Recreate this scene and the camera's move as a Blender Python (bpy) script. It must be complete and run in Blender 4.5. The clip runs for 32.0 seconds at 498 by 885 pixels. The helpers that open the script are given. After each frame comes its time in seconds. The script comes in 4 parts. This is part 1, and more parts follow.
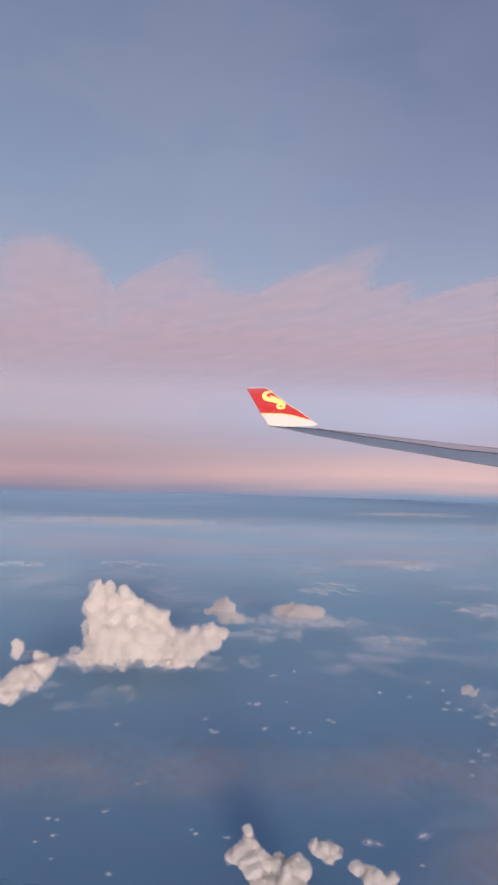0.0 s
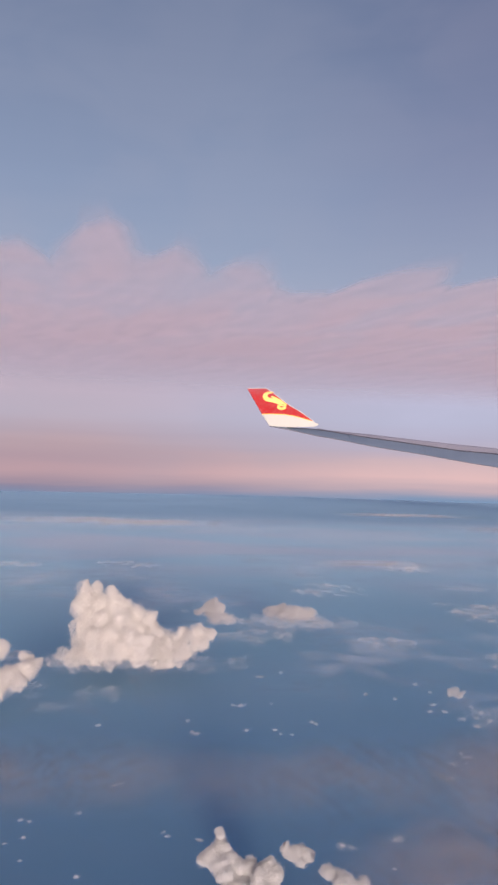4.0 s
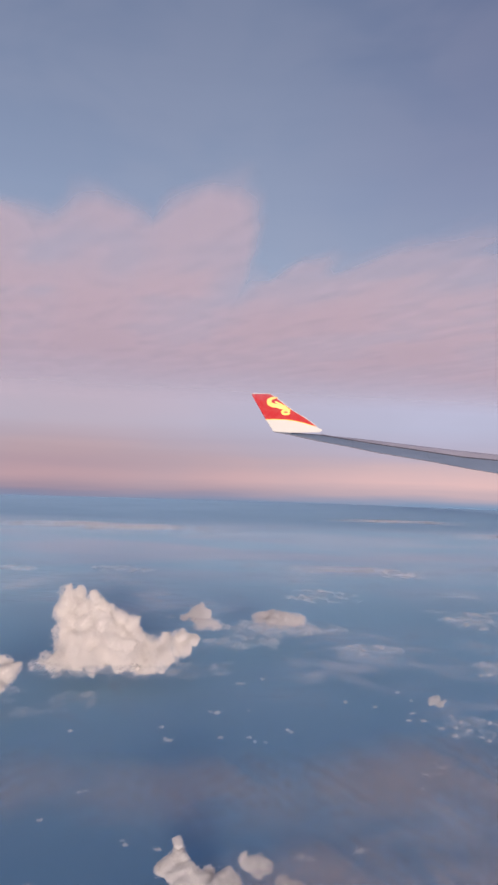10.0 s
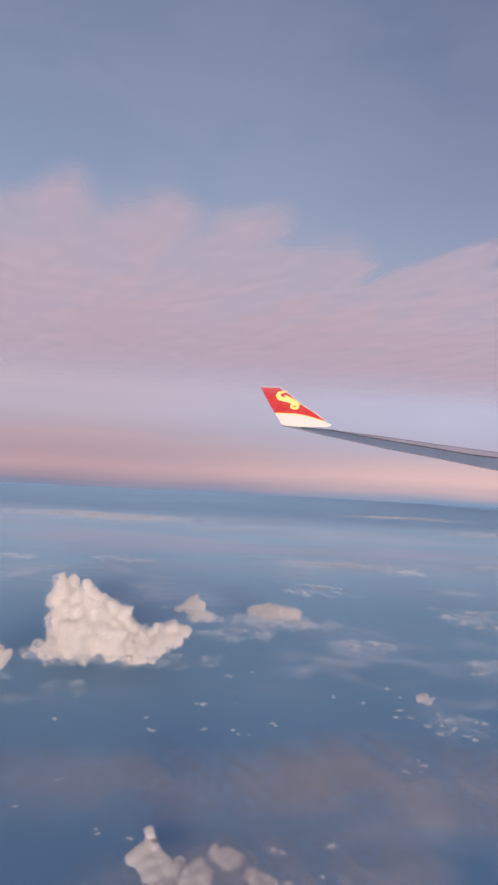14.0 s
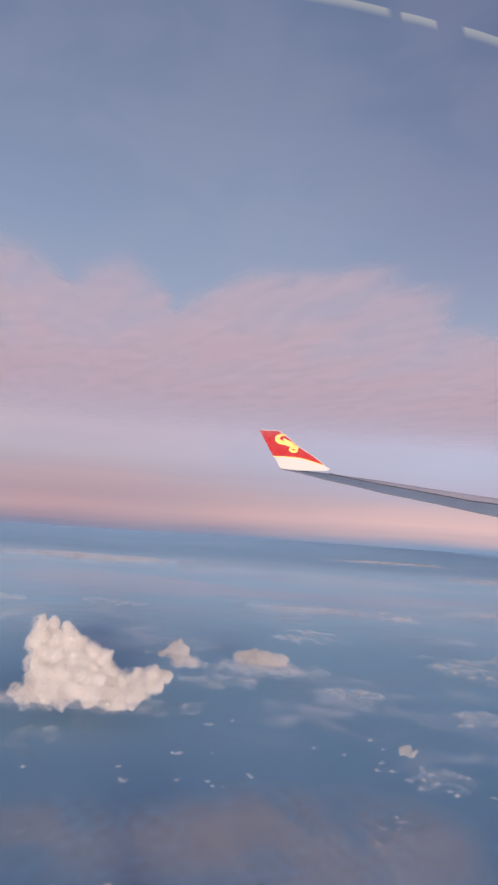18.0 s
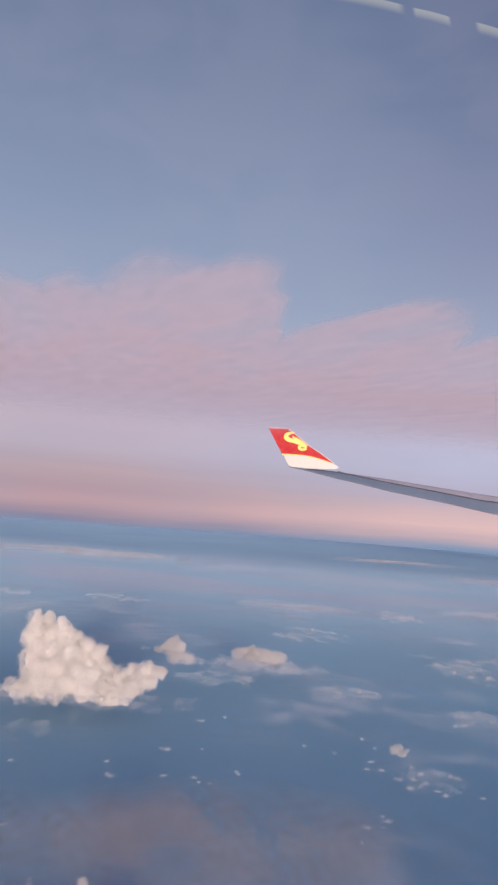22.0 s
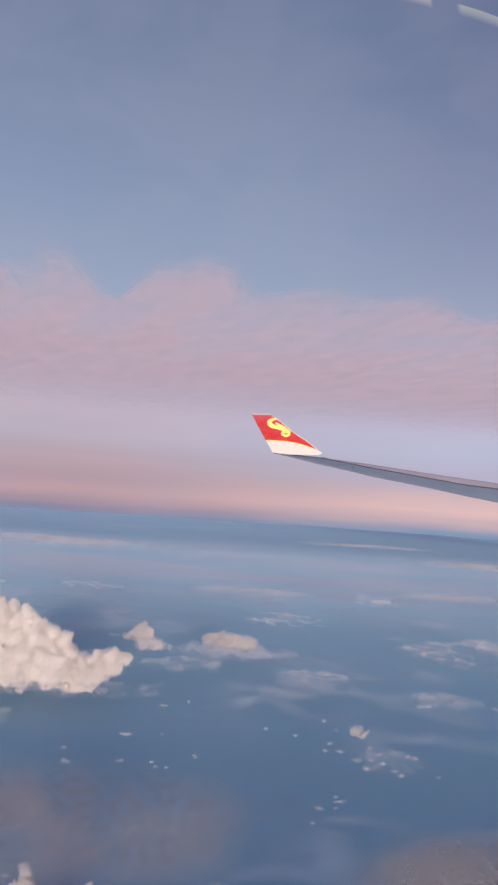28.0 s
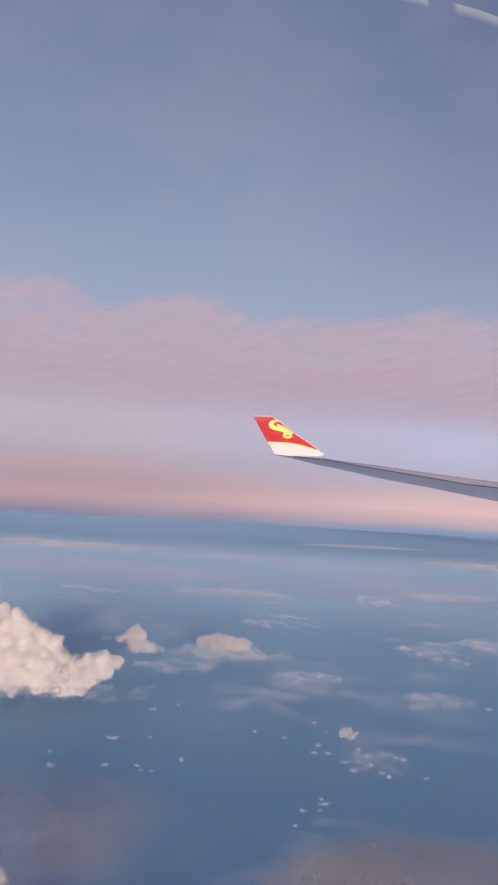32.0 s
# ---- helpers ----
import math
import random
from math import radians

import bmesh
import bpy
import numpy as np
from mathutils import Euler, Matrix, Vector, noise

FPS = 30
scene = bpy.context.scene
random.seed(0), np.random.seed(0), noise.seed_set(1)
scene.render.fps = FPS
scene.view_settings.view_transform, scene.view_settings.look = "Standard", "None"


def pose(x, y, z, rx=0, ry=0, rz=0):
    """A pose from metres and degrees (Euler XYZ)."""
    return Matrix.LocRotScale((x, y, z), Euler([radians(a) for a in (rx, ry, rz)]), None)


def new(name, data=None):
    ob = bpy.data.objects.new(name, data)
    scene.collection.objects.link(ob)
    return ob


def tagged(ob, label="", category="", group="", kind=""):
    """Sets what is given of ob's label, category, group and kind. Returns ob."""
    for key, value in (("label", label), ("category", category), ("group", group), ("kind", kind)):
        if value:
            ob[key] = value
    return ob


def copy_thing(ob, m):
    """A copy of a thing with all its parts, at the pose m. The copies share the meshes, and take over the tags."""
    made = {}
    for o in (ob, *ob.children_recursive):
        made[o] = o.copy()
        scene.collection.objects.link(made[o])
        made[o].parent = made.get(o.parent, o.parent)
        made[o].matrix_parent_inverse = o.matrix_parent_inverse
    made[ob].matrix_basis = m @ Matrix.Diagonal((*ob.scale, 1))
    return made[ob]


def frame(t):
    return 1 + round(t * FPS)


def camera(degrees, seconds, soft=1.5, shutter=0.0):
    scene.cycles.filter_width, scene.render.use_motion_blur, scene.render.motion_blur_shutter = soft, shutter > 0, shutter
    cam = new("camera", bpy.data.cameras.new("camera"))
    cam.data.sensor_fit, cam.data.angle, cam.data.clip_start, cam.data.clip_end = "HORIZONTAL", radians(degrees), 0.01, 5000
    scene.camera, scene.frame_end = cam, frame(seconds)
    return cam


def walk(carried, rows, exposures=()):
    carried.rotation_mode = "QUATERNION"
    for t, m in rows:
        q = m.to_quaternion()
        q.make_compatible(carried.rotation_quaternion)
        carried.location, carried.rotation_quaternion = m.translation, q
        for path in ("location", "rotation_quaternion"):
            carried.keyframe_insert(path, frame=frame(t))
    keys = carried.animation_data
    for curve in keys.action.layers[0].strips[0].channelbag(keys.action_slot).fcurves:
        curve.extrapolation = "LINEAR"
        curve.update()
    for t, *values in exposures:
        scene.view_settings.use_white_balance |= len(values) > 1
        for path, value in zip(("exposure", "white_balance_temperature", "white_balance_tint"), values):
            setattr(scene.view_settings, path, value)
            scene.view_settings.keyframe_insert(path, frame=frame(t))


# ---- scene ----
# ---- the camera and its flight ----
EYE_HEIGHT = 86.0          # above the sea
PACE = (1.5, 0.2595)       # metres each second: along the flight, and outwards
TURNS = [                  # seconds, then the camera's turn about x, y and z in degrees
    (0.0, 92.771, -1.298, -0.063),
    (0.5, 92.718, -1.498, -0.033),
    (1.0, 92.625, -1.617, 0.010),
    (1.5, 92.567, -1.849, 0.068),
    (2.0, 92.491, -1.683, 0.133),
    (2.5, 92.476, -1.585, 0.216),
    (3.0, 92.484, -1.568, 0.223),
    (3.5, 92.624, -1.472, 0.237),
    (5.5, 93.160, -1.304, 0.188),
    (6.0, 93.175, -1.352, 0.195),
    (6.5, 93.200, -1.325, 0.174),
    (7.0, 93.266, -1.334, 0.242),
    (7.5, 93.345, -1.390, 0.289),
    (8.0, 93.398, -1.413, 0.383),
    (8.5, 93.441, -1.370, 0.399),
    (9.0, 93.449, -1.433, 0.539),
    (9.5, 93.387, -1.491, 0.722),
    (10.0, 93.250, -1.740, 0.865),
    (10.5, 93.218, -2.035, 0.960),
    (11.0, 93.171, -2.388, 1.100),
    (11.5, 93.097, -2.578, 1.218),
    (12.0, 93.025, -2.830, 1.376),
    (12.5, 92.859, -2.930, 1.494),
    (13.0, 92.758, -2.884, 1.540),
    (13.5, 92.697, -2.871, 1.655),
    (14.0, 92.672, -2.930, 1.740),
    (14.5, 92.690, -2.978, 1.861),
    (16.5, 93.574, -3.718, 2.646),
    (17.0, 94.619, -3.678, 2.594),
    (17.5, 95.484, -3.785, 2.242),
    (18.0, 96.260, -3.751, 1.789),
    (18.5, 96.681, -3.512, 2.124),
    (19.0, 96.770, -3.488, 2.288),
    (19.5, 96.746, -3.030, 2.401),
    (20.0, 96.743, -2.779, 2.474),
    (20.5, 96.687, -2.921, 2.492),
    (21.0, 96.497, -3.245, 2.549),
    (21.5, 96.305, -3.799, 2.533),
    (22.0, 96.017, -4.231, 2.718),
    (22.5, 95.706, -4.329, 2.793),
    (23.0, 95.461, -4.489, 2.937),
    (23.5, 95.237, -4.390, 3.066),
    (24.0, 95.146, -4.363, 2.962),
    (24.5, 95.190, -3.898, 2.633),
    (25.0, 95.278, -3.526, 2.125),
    (25.5, 95.339, -3.420, 1.796),
    (26.0, 95.255, -3.489, 1.671),
    (26.5, 95.147, -3.574, 1.640),
    (28.5, 94.972, -3.656, 1.731),
    (29.0, 94.990, -3.555, 1.789),
    (29.5, 95.077, -3.445, 1.869),
    (30.0, 95.081, -3.377, 1.908),
    (30.5, 95.141, -3.347, 2.015),
    (31.0, 95.195, -3.374, 2.007),
    (31.5, 95.174, -3.204, 2.109),
    (32.0, 95.143, -2.996, 2.173),
]
cam = camera(40.0, 32.0, soft=2.5)
scene.cycles.transparent_max_bounces = 32
walk(cam, [(t, pose(PACE[0] * t, PACE[1] * t, EYE_HEIGHT, rx, ry, rz)) for t, rx, ry, rz in TURNS], [(0.0, 0.13), (32.0, 0.13)])

# ---- light: a low evening sun behind the camera, and a dusk sky ----
SUN_AZIMUTH, SUN_ELEVATION = radians(-80.0), radians(3.8)   # azimuth from +x, turning left
SUN_WAY = Vector((math.cos(SUN_AZIMUTH) * math.cos(SUN_ELEVATION), math.sin(SUN_AZIMUTH) * math.cos(SUN_ELEVATION), math.sin(SUN_ELEVATION)))
sun = new("sun", bpy.data.lights.new("sun", "SUN"))
sun.data.energy, sun.data.angle, sun.data.color = 3.6, radians(14.0), (1.0, 0.80, 0.66)
sun.matrix_world = Matrix.Translation((0, -200, 300)) @ (-SUN_WAY).to_track_quat("-Z", "Y").to_matrix().to_4x4()


class Nodes:
    """A short way to wire a node tree."""

    def __init__(self, tree):
        self.tree = tree
        tree.nodes.clear()

    def add(self, kind, values=None, **settings):
        n = self.tree.nodes.new(kind)
        for key, value in settings.items():
            setattr(n, key, value)
        for key, value in (values or {}).items():
            if isinstance(value, bpy.types.NodeSocket):
                self.tree.links.new(value, n.inputs[key])
            else:
                n.inputs[key].default_value = value
        return n

    def maths(self, kind, a, b=0.0, c=0.0, clamp=False):
        return self.add("ShaderNodeMath", {0: a, 1: b, 2: c}, operation=kind, use_clamp=clamp).outputs[0]

    def vector(self, kind, a, b=(0, 0, 0)):
        n = self.add("ShaderNodeVectorMath", {0: a, 1: b}, operation=kind)
        return n.outputs[1] if kind in ("DOT_PRODUCT", "LENGTH", "DISTANCE") else n.outputs[0]

    def span(self, value, lo, hi, out_lo=0.0, out_hi=1.0, smooth=True):
        return self.add("ShaderNodeMapRange", {0: value, 1: lo, 2: hi, 3: out_lo, 4: out_hi},
                        interpolation_type="SMOOTHSTEP" if smooth else "LINEAR").outputs[0]

    def noise(self, where, scale, detail=4.0, rough=0.5, warp=0.0):
        return self.add("ShaderNodeTexNoise", {"Vector": where, "Scale": scale, "Detail": detail, "Roughness": rough, "Distortion": warp}).outputs[0]

    def ramp(self, value, stops, ease="EASE"):
        n = self.add("ShaderNodeValToRGB", {0: value})
        n.color_ramp.interpolation = ease
        while len(n.color_ramp.elements) < len(stops):
            n.color_ramp.elements.new(0.5)
        for e, (at, colour) in zip(n.color_ramp.elements, stops):
            e.position, e.color = at, (*colour, 1)
        return n.outputs[0]

    def mix(self, share, a, b, how="MIX"):
        n = self.add("ShaderNodeMix", data_type="RGBA", blend_type=how)
        for i, value in ((0, share), (6, a), (7, b)):
            if isinstance(value, bpy.types.NodeSocket):
                self.tree.links.new(value, n.inputs[i])
            else:
                n.inputs[i].default_value = value if i == 0 else (*value, 1)
        return n.outputs[2]


world = bpy.data.worlds.new("dusk")
scene.world = world
world.use_nodes = True
w = Nodes(world.node_tree)
way = w.add("ShaderNodeTexCoord").outputs["Generated"]
split = w.add("ShaderNodeSeparateXYZ", {0: way})
# height in the sky, with long flat bands of thin cloud low down
stretched = w.vector("MULTIPLY", way, (3.0, 3.0, 46.0))
bands = w.noise(stretched, 1.3, 4.0, 0.55)
height = w.maths("ADD", split.outputs[2], w.maths("MULTIPLY", w.maths("SUBTRACT", bands, 0.5), 0.022))
level = w.span(height, -0.05, 0.65, smooth=False)
SKY = [(0.000, (0.16, 0.25, 0.39)), (0.029, (0.19, 0.28, 0.43)), (0.040, (0.34, 0.33, 0.43)), (0.053, (0.52, 0.39, 0.43)), (0.076, (0.70, 0.47, 0.47)),
       (0.106, (0.61, 0.44, 0.46)), (0.128, (0.48, 0.38, 0.44)), (0.150, (0.43, 0.37, 0.46)), (0.190, (0.45, 0.42, 0.53)), (0.245, (0.48, 0.42, 0.52)),
       (0.330, (0.41, 0.395, 0.51)), (0.470, (0.295, 0.342, 0.465)), (0.620, (0.235, 0.288, 0.42)), (0.850, (0.165, 0.208, 0.325)), (1.000, (0.12, 0.16, 0.27))]
colour = w.ramp(level, SKY, "LINEAR")
# greyer and browner to the left of the wing, bluer to its right
side = w.span(split.outputs[0], -0.30, 0.30)
left = w.maths("SUBTRACT", 1.0, side)
low = w.maths("MULTIPLY", w.span(height, -0.040, -0.018), w.span(height, 0.050, 0.020))
middle = w.maths("MULTIPLY", w.span(height, 0.020, 0.050), w.span(height, 0.20, 0.10))
colour = w.mix(w.maths("MULTIPLY", low, left), colour, (0.67, 0.67, 0.75), "MULTIPLY")
colour = w.mix(w.maths("MULTIPLY", middle, left), colour, (1.00, 0.89, 0.83), "MULTIPLY")
colour = w.mix(w.maths("MULTIPLY", middle, w.maths("MULTIPLY", side, 0.25)), colour, (0.44, 0.50, 0.72))
# faint uneven patches of thin high cloud
patches = w.noise(w.vector("MULTIPLY", way, (1.0, 1.0, 1.6)), 5.0, 3.0, 0.5, 0.4)
colour = w.mix(w.span(patches, 0.35, 0.65, 0.0, 0.16), colour, (0.34, 0.34, 0.43))
# a duller, more violet sky high up to the right
high = w.maths("MULTIPLY", w.span(split.outputs[2], 0.18, 0.45), w.span(split.outputs[0], -0.05, 0.36))
colour = w.mix(w.maths("MULTIPLY", high, 0.9), colour, (0.82, 0.78, 0.85), "MULTIPLY")
# the glow round the sun, behind the camera
facing = w.vector("DOT_PRODUCT", way, tuple(SUN_WAY))
glow = w.span(facing, -0.1, 1.0)
glow = w.maths("MULTIPLY", w.maths("MULTIPLY", glow, glow), w.maths("MULTIPLY", w.span(split.outputs[2], 0.9, -0.05), w.span(split.outputs[2], -0.06, 0.0)))
colour = w.mix(glow, colour, (2.1, 1.45, 1.35))
nishita = w.add("ShaderNodeTexSky", sky_type="NISHITA", sun_disc=False, sun_elevation=SUN_ELEVATION, sun_rotation=radians(90.0) - SUN_AZIMUTH, altitude=9000.0)
thin = w.add("ShaderNodeBackground", {0: nishita.outputs[0], 1: w.span(split.outputs[2], 0.02, 0.12, 0.0, 0.010)})
dusk = w.add("ShaderNodeBackground", {0: colour, 1: 1.0})
both = w.add("ShaderNodeAddShader", {0: thin.outputs[0], 1: dusk.outputs[0]})
w.add("ShaderNodeOutputWorld", {0: both.outputs[0]})


# ---- materials ----
def material(name):
    m = bpy.data.materials.new(name)
    m.use_nodes = True
    return m, Nodes(m.node_tree)


def place_in(n):
    return n.add("ShaderNodeTexCoord").outputs["Object"]


def painted(name, colour, rough=0.4, metal=0.0, grain=0.03, size=0.02, coat=0.0):
    """Aircraft paint: faint mottling at two scales, slight streaks."""
    m, n = material(name)
    at = place_in(n)
    fine = n.noise(at, size * 8, 5.0, 0.6)
    broad = n.noise(at, size, 3.0)
    amount = n.maths("ADD", n.maths("MULTIPLY", fine, 0.5), n.maths("MULTIPLY", broad, 0.5))
    shade = n.span(amount, 0.3, 0.7, 1.0 - grain * 2, 1.0 + grain, smooth=False)
    tint = n.mix(1.0, colour, (1, 1, 1), "MULTIPLY")
    tint = n.vector("SCALE", tint)
    tint.node.inputs["Scale"].default_value = 1.0
    n.tree.links.new(shade, tint.node.inputs["Scale"])
    b = n.add("ShaderNodeBsdfPrincipled", {"Base Color": tint, "Roughness": n.span(fine, 0.3, 0.7, rough * 0.8, rough * 1.2), "Metallic": metal, "Coat Weight": coat})
    n.add("ShaderNodeOutputMaterial", {0: b.outputs[0]})
    return m


def droplets(name, colour, even_share=0.8, glow_through=0.12, thick=0.55):
    """Clumps of cloud droplets: each is lit by the rounded form that it belongs to, and part of the sun is scattered evenly."""
    m, n = material(name)
    at = place_in(n)
    broad = n.noise(at, 0.12, 3.0, 0.5, 0.3)
    tint = n.mix(n.span(broad, 0.34, 0.66), tuple(c * k for c, k in zip(colour, (0.94, 0.95, 0.97))), colour)
    outward = n.add("ShaderNodeAttribute", attribute_name="outward").outputs["Vector"]
    form = n.add("ShaderNodeBsdfDiffuse", {"Color": tint, "Normal": outward})
    facing_sun = n.add("ShaderNodeCombineXYZ", {0: SUN_WAY[0], 1: SUN_WAY[1], 2: SUN_WAY[2]}).outputs[0]
    even = n.add("ShaderNodeBsdfDiffuse", {"Color": tint, "Normal": facing_sun})
    lit = n.add("ShaderNodeMixShader", {0: even_share, 1: form.outputs[0], 2: even.outputs[0]})
    back = n.add("ShaderNodeBsdfTranslucent", {"Color": tint})
    lit = n.add("ShaderNodeMixShader", {0: glow_through, 1: lit.outputs[0], 2: back.outputs[0]})
    clear = n.add("ShaderNodeBsdfTransparent")
    thin = n.add("ShaderNodeMixShader", {0: thick, 1: clear.outputs[0], 2: lit.outputs[0]})
    n.add("ShaderNodeOutputMaterial", {0: thin.outputs[0]})
    return m


def vapour(name, colour, alpha, above=False, sunlit=0.5, through_share=0.15, tint=None):
    """Thin vapour of the thickness that alpha(nodes, place, span) gives; its droplets scatter
    the sun evenly, so that part of it is lit as if it faced the sun. above: it hangs over the eye."""
    m, n = material(name)
    coords = n.add("ShaderNodeTexCoord")
    thick = alpha(n, coords.outputs["Object"], coords.outputs["Generated"])
    shade = tint(n, coords.outputs["Object"]) if tint else (*colour, 1)
    front = n.add("ShaderNodeBsdfDiffuse", {"Color": shade, "Roughness": 1.0})
    back = n.add("ShaderNodeBsdfTranslucent", {"Color": shade})
    lit = n.add("ShaderNodeMixShader", {0: 0.5 if above else through_share, 1: front.outputs[0], 2: back.outputs[0]})
    sunward = tuple(-c for c in SUN_WAY) if above else tuple(SUN_WAY)
    facing_sun = n.add("ShaderNodeCombineXYZ", {0: sunward[0], 1: sunward[1], 2: sunward[2]}).outputs[0]
    even = n.add("ShaderNodeBsdfTranslucent" if above else "ShaderNodeBsdfDiffuse", {"Color": shade, "Normal": facing_sun})
    lit = n.add("ShaderNodeMixShader", {0: sunlit, 1: lit.outputs[0], 2: even.outputs[0]})
    clear = n.add("ShaderNodeBsdfTransparent")
    mixed = n.add("ShaderNodeMixShader", {0: thick, 1: clear.outputs[0], 2: lit.outputs[0]})
    n.add("ShaderNodeOutputMaterial", {0: mixed.outputs[0]})
    return m


def rim_fade(n, span, inner=0.25, outer=1.0):
    """1 in the middle of a patch, 0 at its rim."""
    flat = n.vector("MULTIPLY", n.vector("SUBTRACT", span, (0.5, 0.5, 0.0)), (2, 2, 0))
    return n.span(n.vector("LENGTH", flat), outer, inner)


def patch_alpha(scale, stretch, top, low=0.38, high=0.68, detail=5.0, inner=0.2, warp=0.6):
    def alpha(n, at, span):
        grain = n.noise(n.vector("MULTIPLY", at, stretch), scale, detail, 0.62, warp)
        wide = n.noise(n.vector("MULTIPLY", at, stretch), scale * 0.35, 2.0)
        both = n.maths("ADD", n.maths("MULTIPLY", grain, 0.65), n.maths("MULTIPLY", wide, 0.35))
        fade = rim_fade(n, span, inner)
        body = n.span(n.maths("ADD", both, n.maths("MULTIPLY", n.maths("SUBTRACT", fade, 0.5), 0.18)), low, high)
        return n.maths("MULTIPLY", n.maths("MULTIPLY", body, fade), top)
    return alpha


def deck_alpha(strength, shift):
    """The rosy deck: soft leaning heads along its near rim, mottled behind them, denser further in, thinning out far away."""
    def alpha(n, at, span):
        xyz = n.add("ShaderNodeSeparateXYZ", {0: at})
        inland = n.add("ShaderNodeAttribute", attribute_name="inland").outputs["Fac"]
        slant = n.maths("MULTIPLY_ADD", xyz.outputs[1], 0.30, xyz.outputs[0])
        skew = n.add("ShaderNodeCombineXYZ", {0: slant, 1: xyz.outputs[1], 2: shift}).outputs[0]
        billow = n.noise(n.vector("MULTIPLY", skew, (0.62, 0.34, 1)), 1.0, 1.5, 0.45, 0.3)
        heads = n.noise(n.vector("MULTIPLY", skew, (1.5, 0.72, 1)), 1.0, 1.2, 0.45, 0.3)
        ragged = n.maths("ADD", n.maths("MULTIPLY", n.maths("SUBTRACT", billow, 0.5), 1.0), n.maths("MULTIPLY", n.maths("SUBTRACT", heads, 0.5), 1.1))
        depth = n.maths("ADD", inland, ragged)
        rim = n.span(depth, -0.30, 0.75, 0.0, 0.70)
        inner = n.span(depth, 0.4, 4.5, 0.0, 0.30)
        mottle = n.span(n.maths("ADD", n.maths("MULTIPLY", billow, 0.55), n.maths("MULTIPLY", heads, 0.45)), 0.36, 0.60, 0.68, 1.0)
        even = n.span(xyz.outputs[1], 9.0, 15.0)
        mottle = n.maths("ADD", mottle, n.maths("MULTIPLY", even, n.maths("MULTIPLY", n.maths("SUBTRACT", 1.0, mottle), 0.6)))
        far = n.span(xyz.outputs[1], 23.0, 13.0)
        return n.maths("MULTIPLY", n.maths("MULTIPLY", n.maths("ADD", rim, inner), far), n.maths("MULTIPLY", mottle, strength))
    return alpha


def veil_alpha(scale, top, low, torn=0.5, inner=0.35):
    """A veil with a torn rim and cloudy thick and thin places."""
    def alpha(n, at, span):
        broad = n.noise(n.vector("MULTIPLY", at, (1.0, 0.62, 1.0)), scale, 3.0, 0.5, 0.6)
        fine = n.noise(n.vector("MULTIPLY", at, (1.0, 0.55, 1.0)), scale * 3.0, 5.0, 0.58, 1.0)
        flat = n.vector("MULTIPLY", n.vector("SUBTRACT", span, (0.5, 0.5, 0.0)), (2, 2, 0))
        reach = n.maths("ADD", n.vector("LENGTH", flat), n.maths("MULTIPLY", n.maths("SUBTRACT", broad, 0.5), torn * 1.6))
        reach = n.maths("ADD", reach, n.maths("MULTIPLY", n.maths("SUBTRACT", fine, 0.5), torn * 0.5))
        body = n.maths("ADD", n.maths("MULTIPLY", broad, 0.5), n.maths("MULTIPLY", fine, 0.5))
        whole = n.maths("MULTIPLY", n.span(reach, 0.92, inner), rim_fade(n, span, 0.8))
        return n.maths("MULTIPLY", whole, n.span(body, 0.40, 0.60, low, top))
    return alpha


def drifts(n, at, scale, stretch=(1.0, 1.0)):
    """Flat drifts of haze that grow longer and broader with the distance."""
    xyz = n.add("ShaderNodeSeparateXYZ", {0: at})
    far = n.maths("LOGARITHM", n.maths("MAXIMUM", xyz.outputs[1], 20.0), 2.718)
    across = n.maths("DIVIDE", xyz.outputs[0], n.maths("MAXIMUM", xyz.outputs[1], 20.0))
    where = n.add("ShaderNodeCombineXYZ", {0: n.maths("MULTIPLY", across, 2.2 * stretch[0]), 1: n.maths("MULTIPLY", far, 4.0 * stretch[1])}).outputs[0]
    return n.noise(where, scale, 4.0, 0.5, 0.3)


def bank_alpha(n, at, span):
    """Far haze painted on a sheet, thickening towards the horizon."""
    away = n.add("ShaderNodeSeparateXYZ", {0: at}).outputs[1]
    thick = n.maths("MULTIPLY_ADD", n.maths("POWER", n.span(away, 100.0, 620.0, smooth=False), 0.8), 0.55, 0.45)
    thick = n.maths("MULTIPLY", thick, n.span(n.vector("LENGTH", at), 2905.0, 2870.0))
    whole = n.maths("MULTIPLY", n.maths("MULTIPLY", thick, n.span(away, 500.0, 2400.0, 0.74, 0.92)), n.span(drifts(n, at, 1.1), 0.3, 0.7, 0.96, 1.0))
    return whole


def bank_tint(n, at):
    """Haze painted by distance: deep blue far off, lilac drifts in the middle distance."""
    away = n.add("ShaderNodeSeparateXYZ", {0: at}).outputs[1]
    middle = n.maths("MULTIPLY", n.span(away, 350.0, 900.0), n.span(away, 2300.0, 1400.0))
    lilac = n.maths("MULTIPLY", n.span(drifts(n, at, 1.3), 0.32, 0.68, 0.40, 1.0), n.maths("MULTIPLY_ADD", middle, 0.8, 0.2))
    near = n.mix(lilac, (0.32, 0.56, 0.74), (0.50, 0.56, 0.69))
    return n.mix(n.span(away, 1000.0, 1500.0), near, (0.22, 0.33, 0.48))


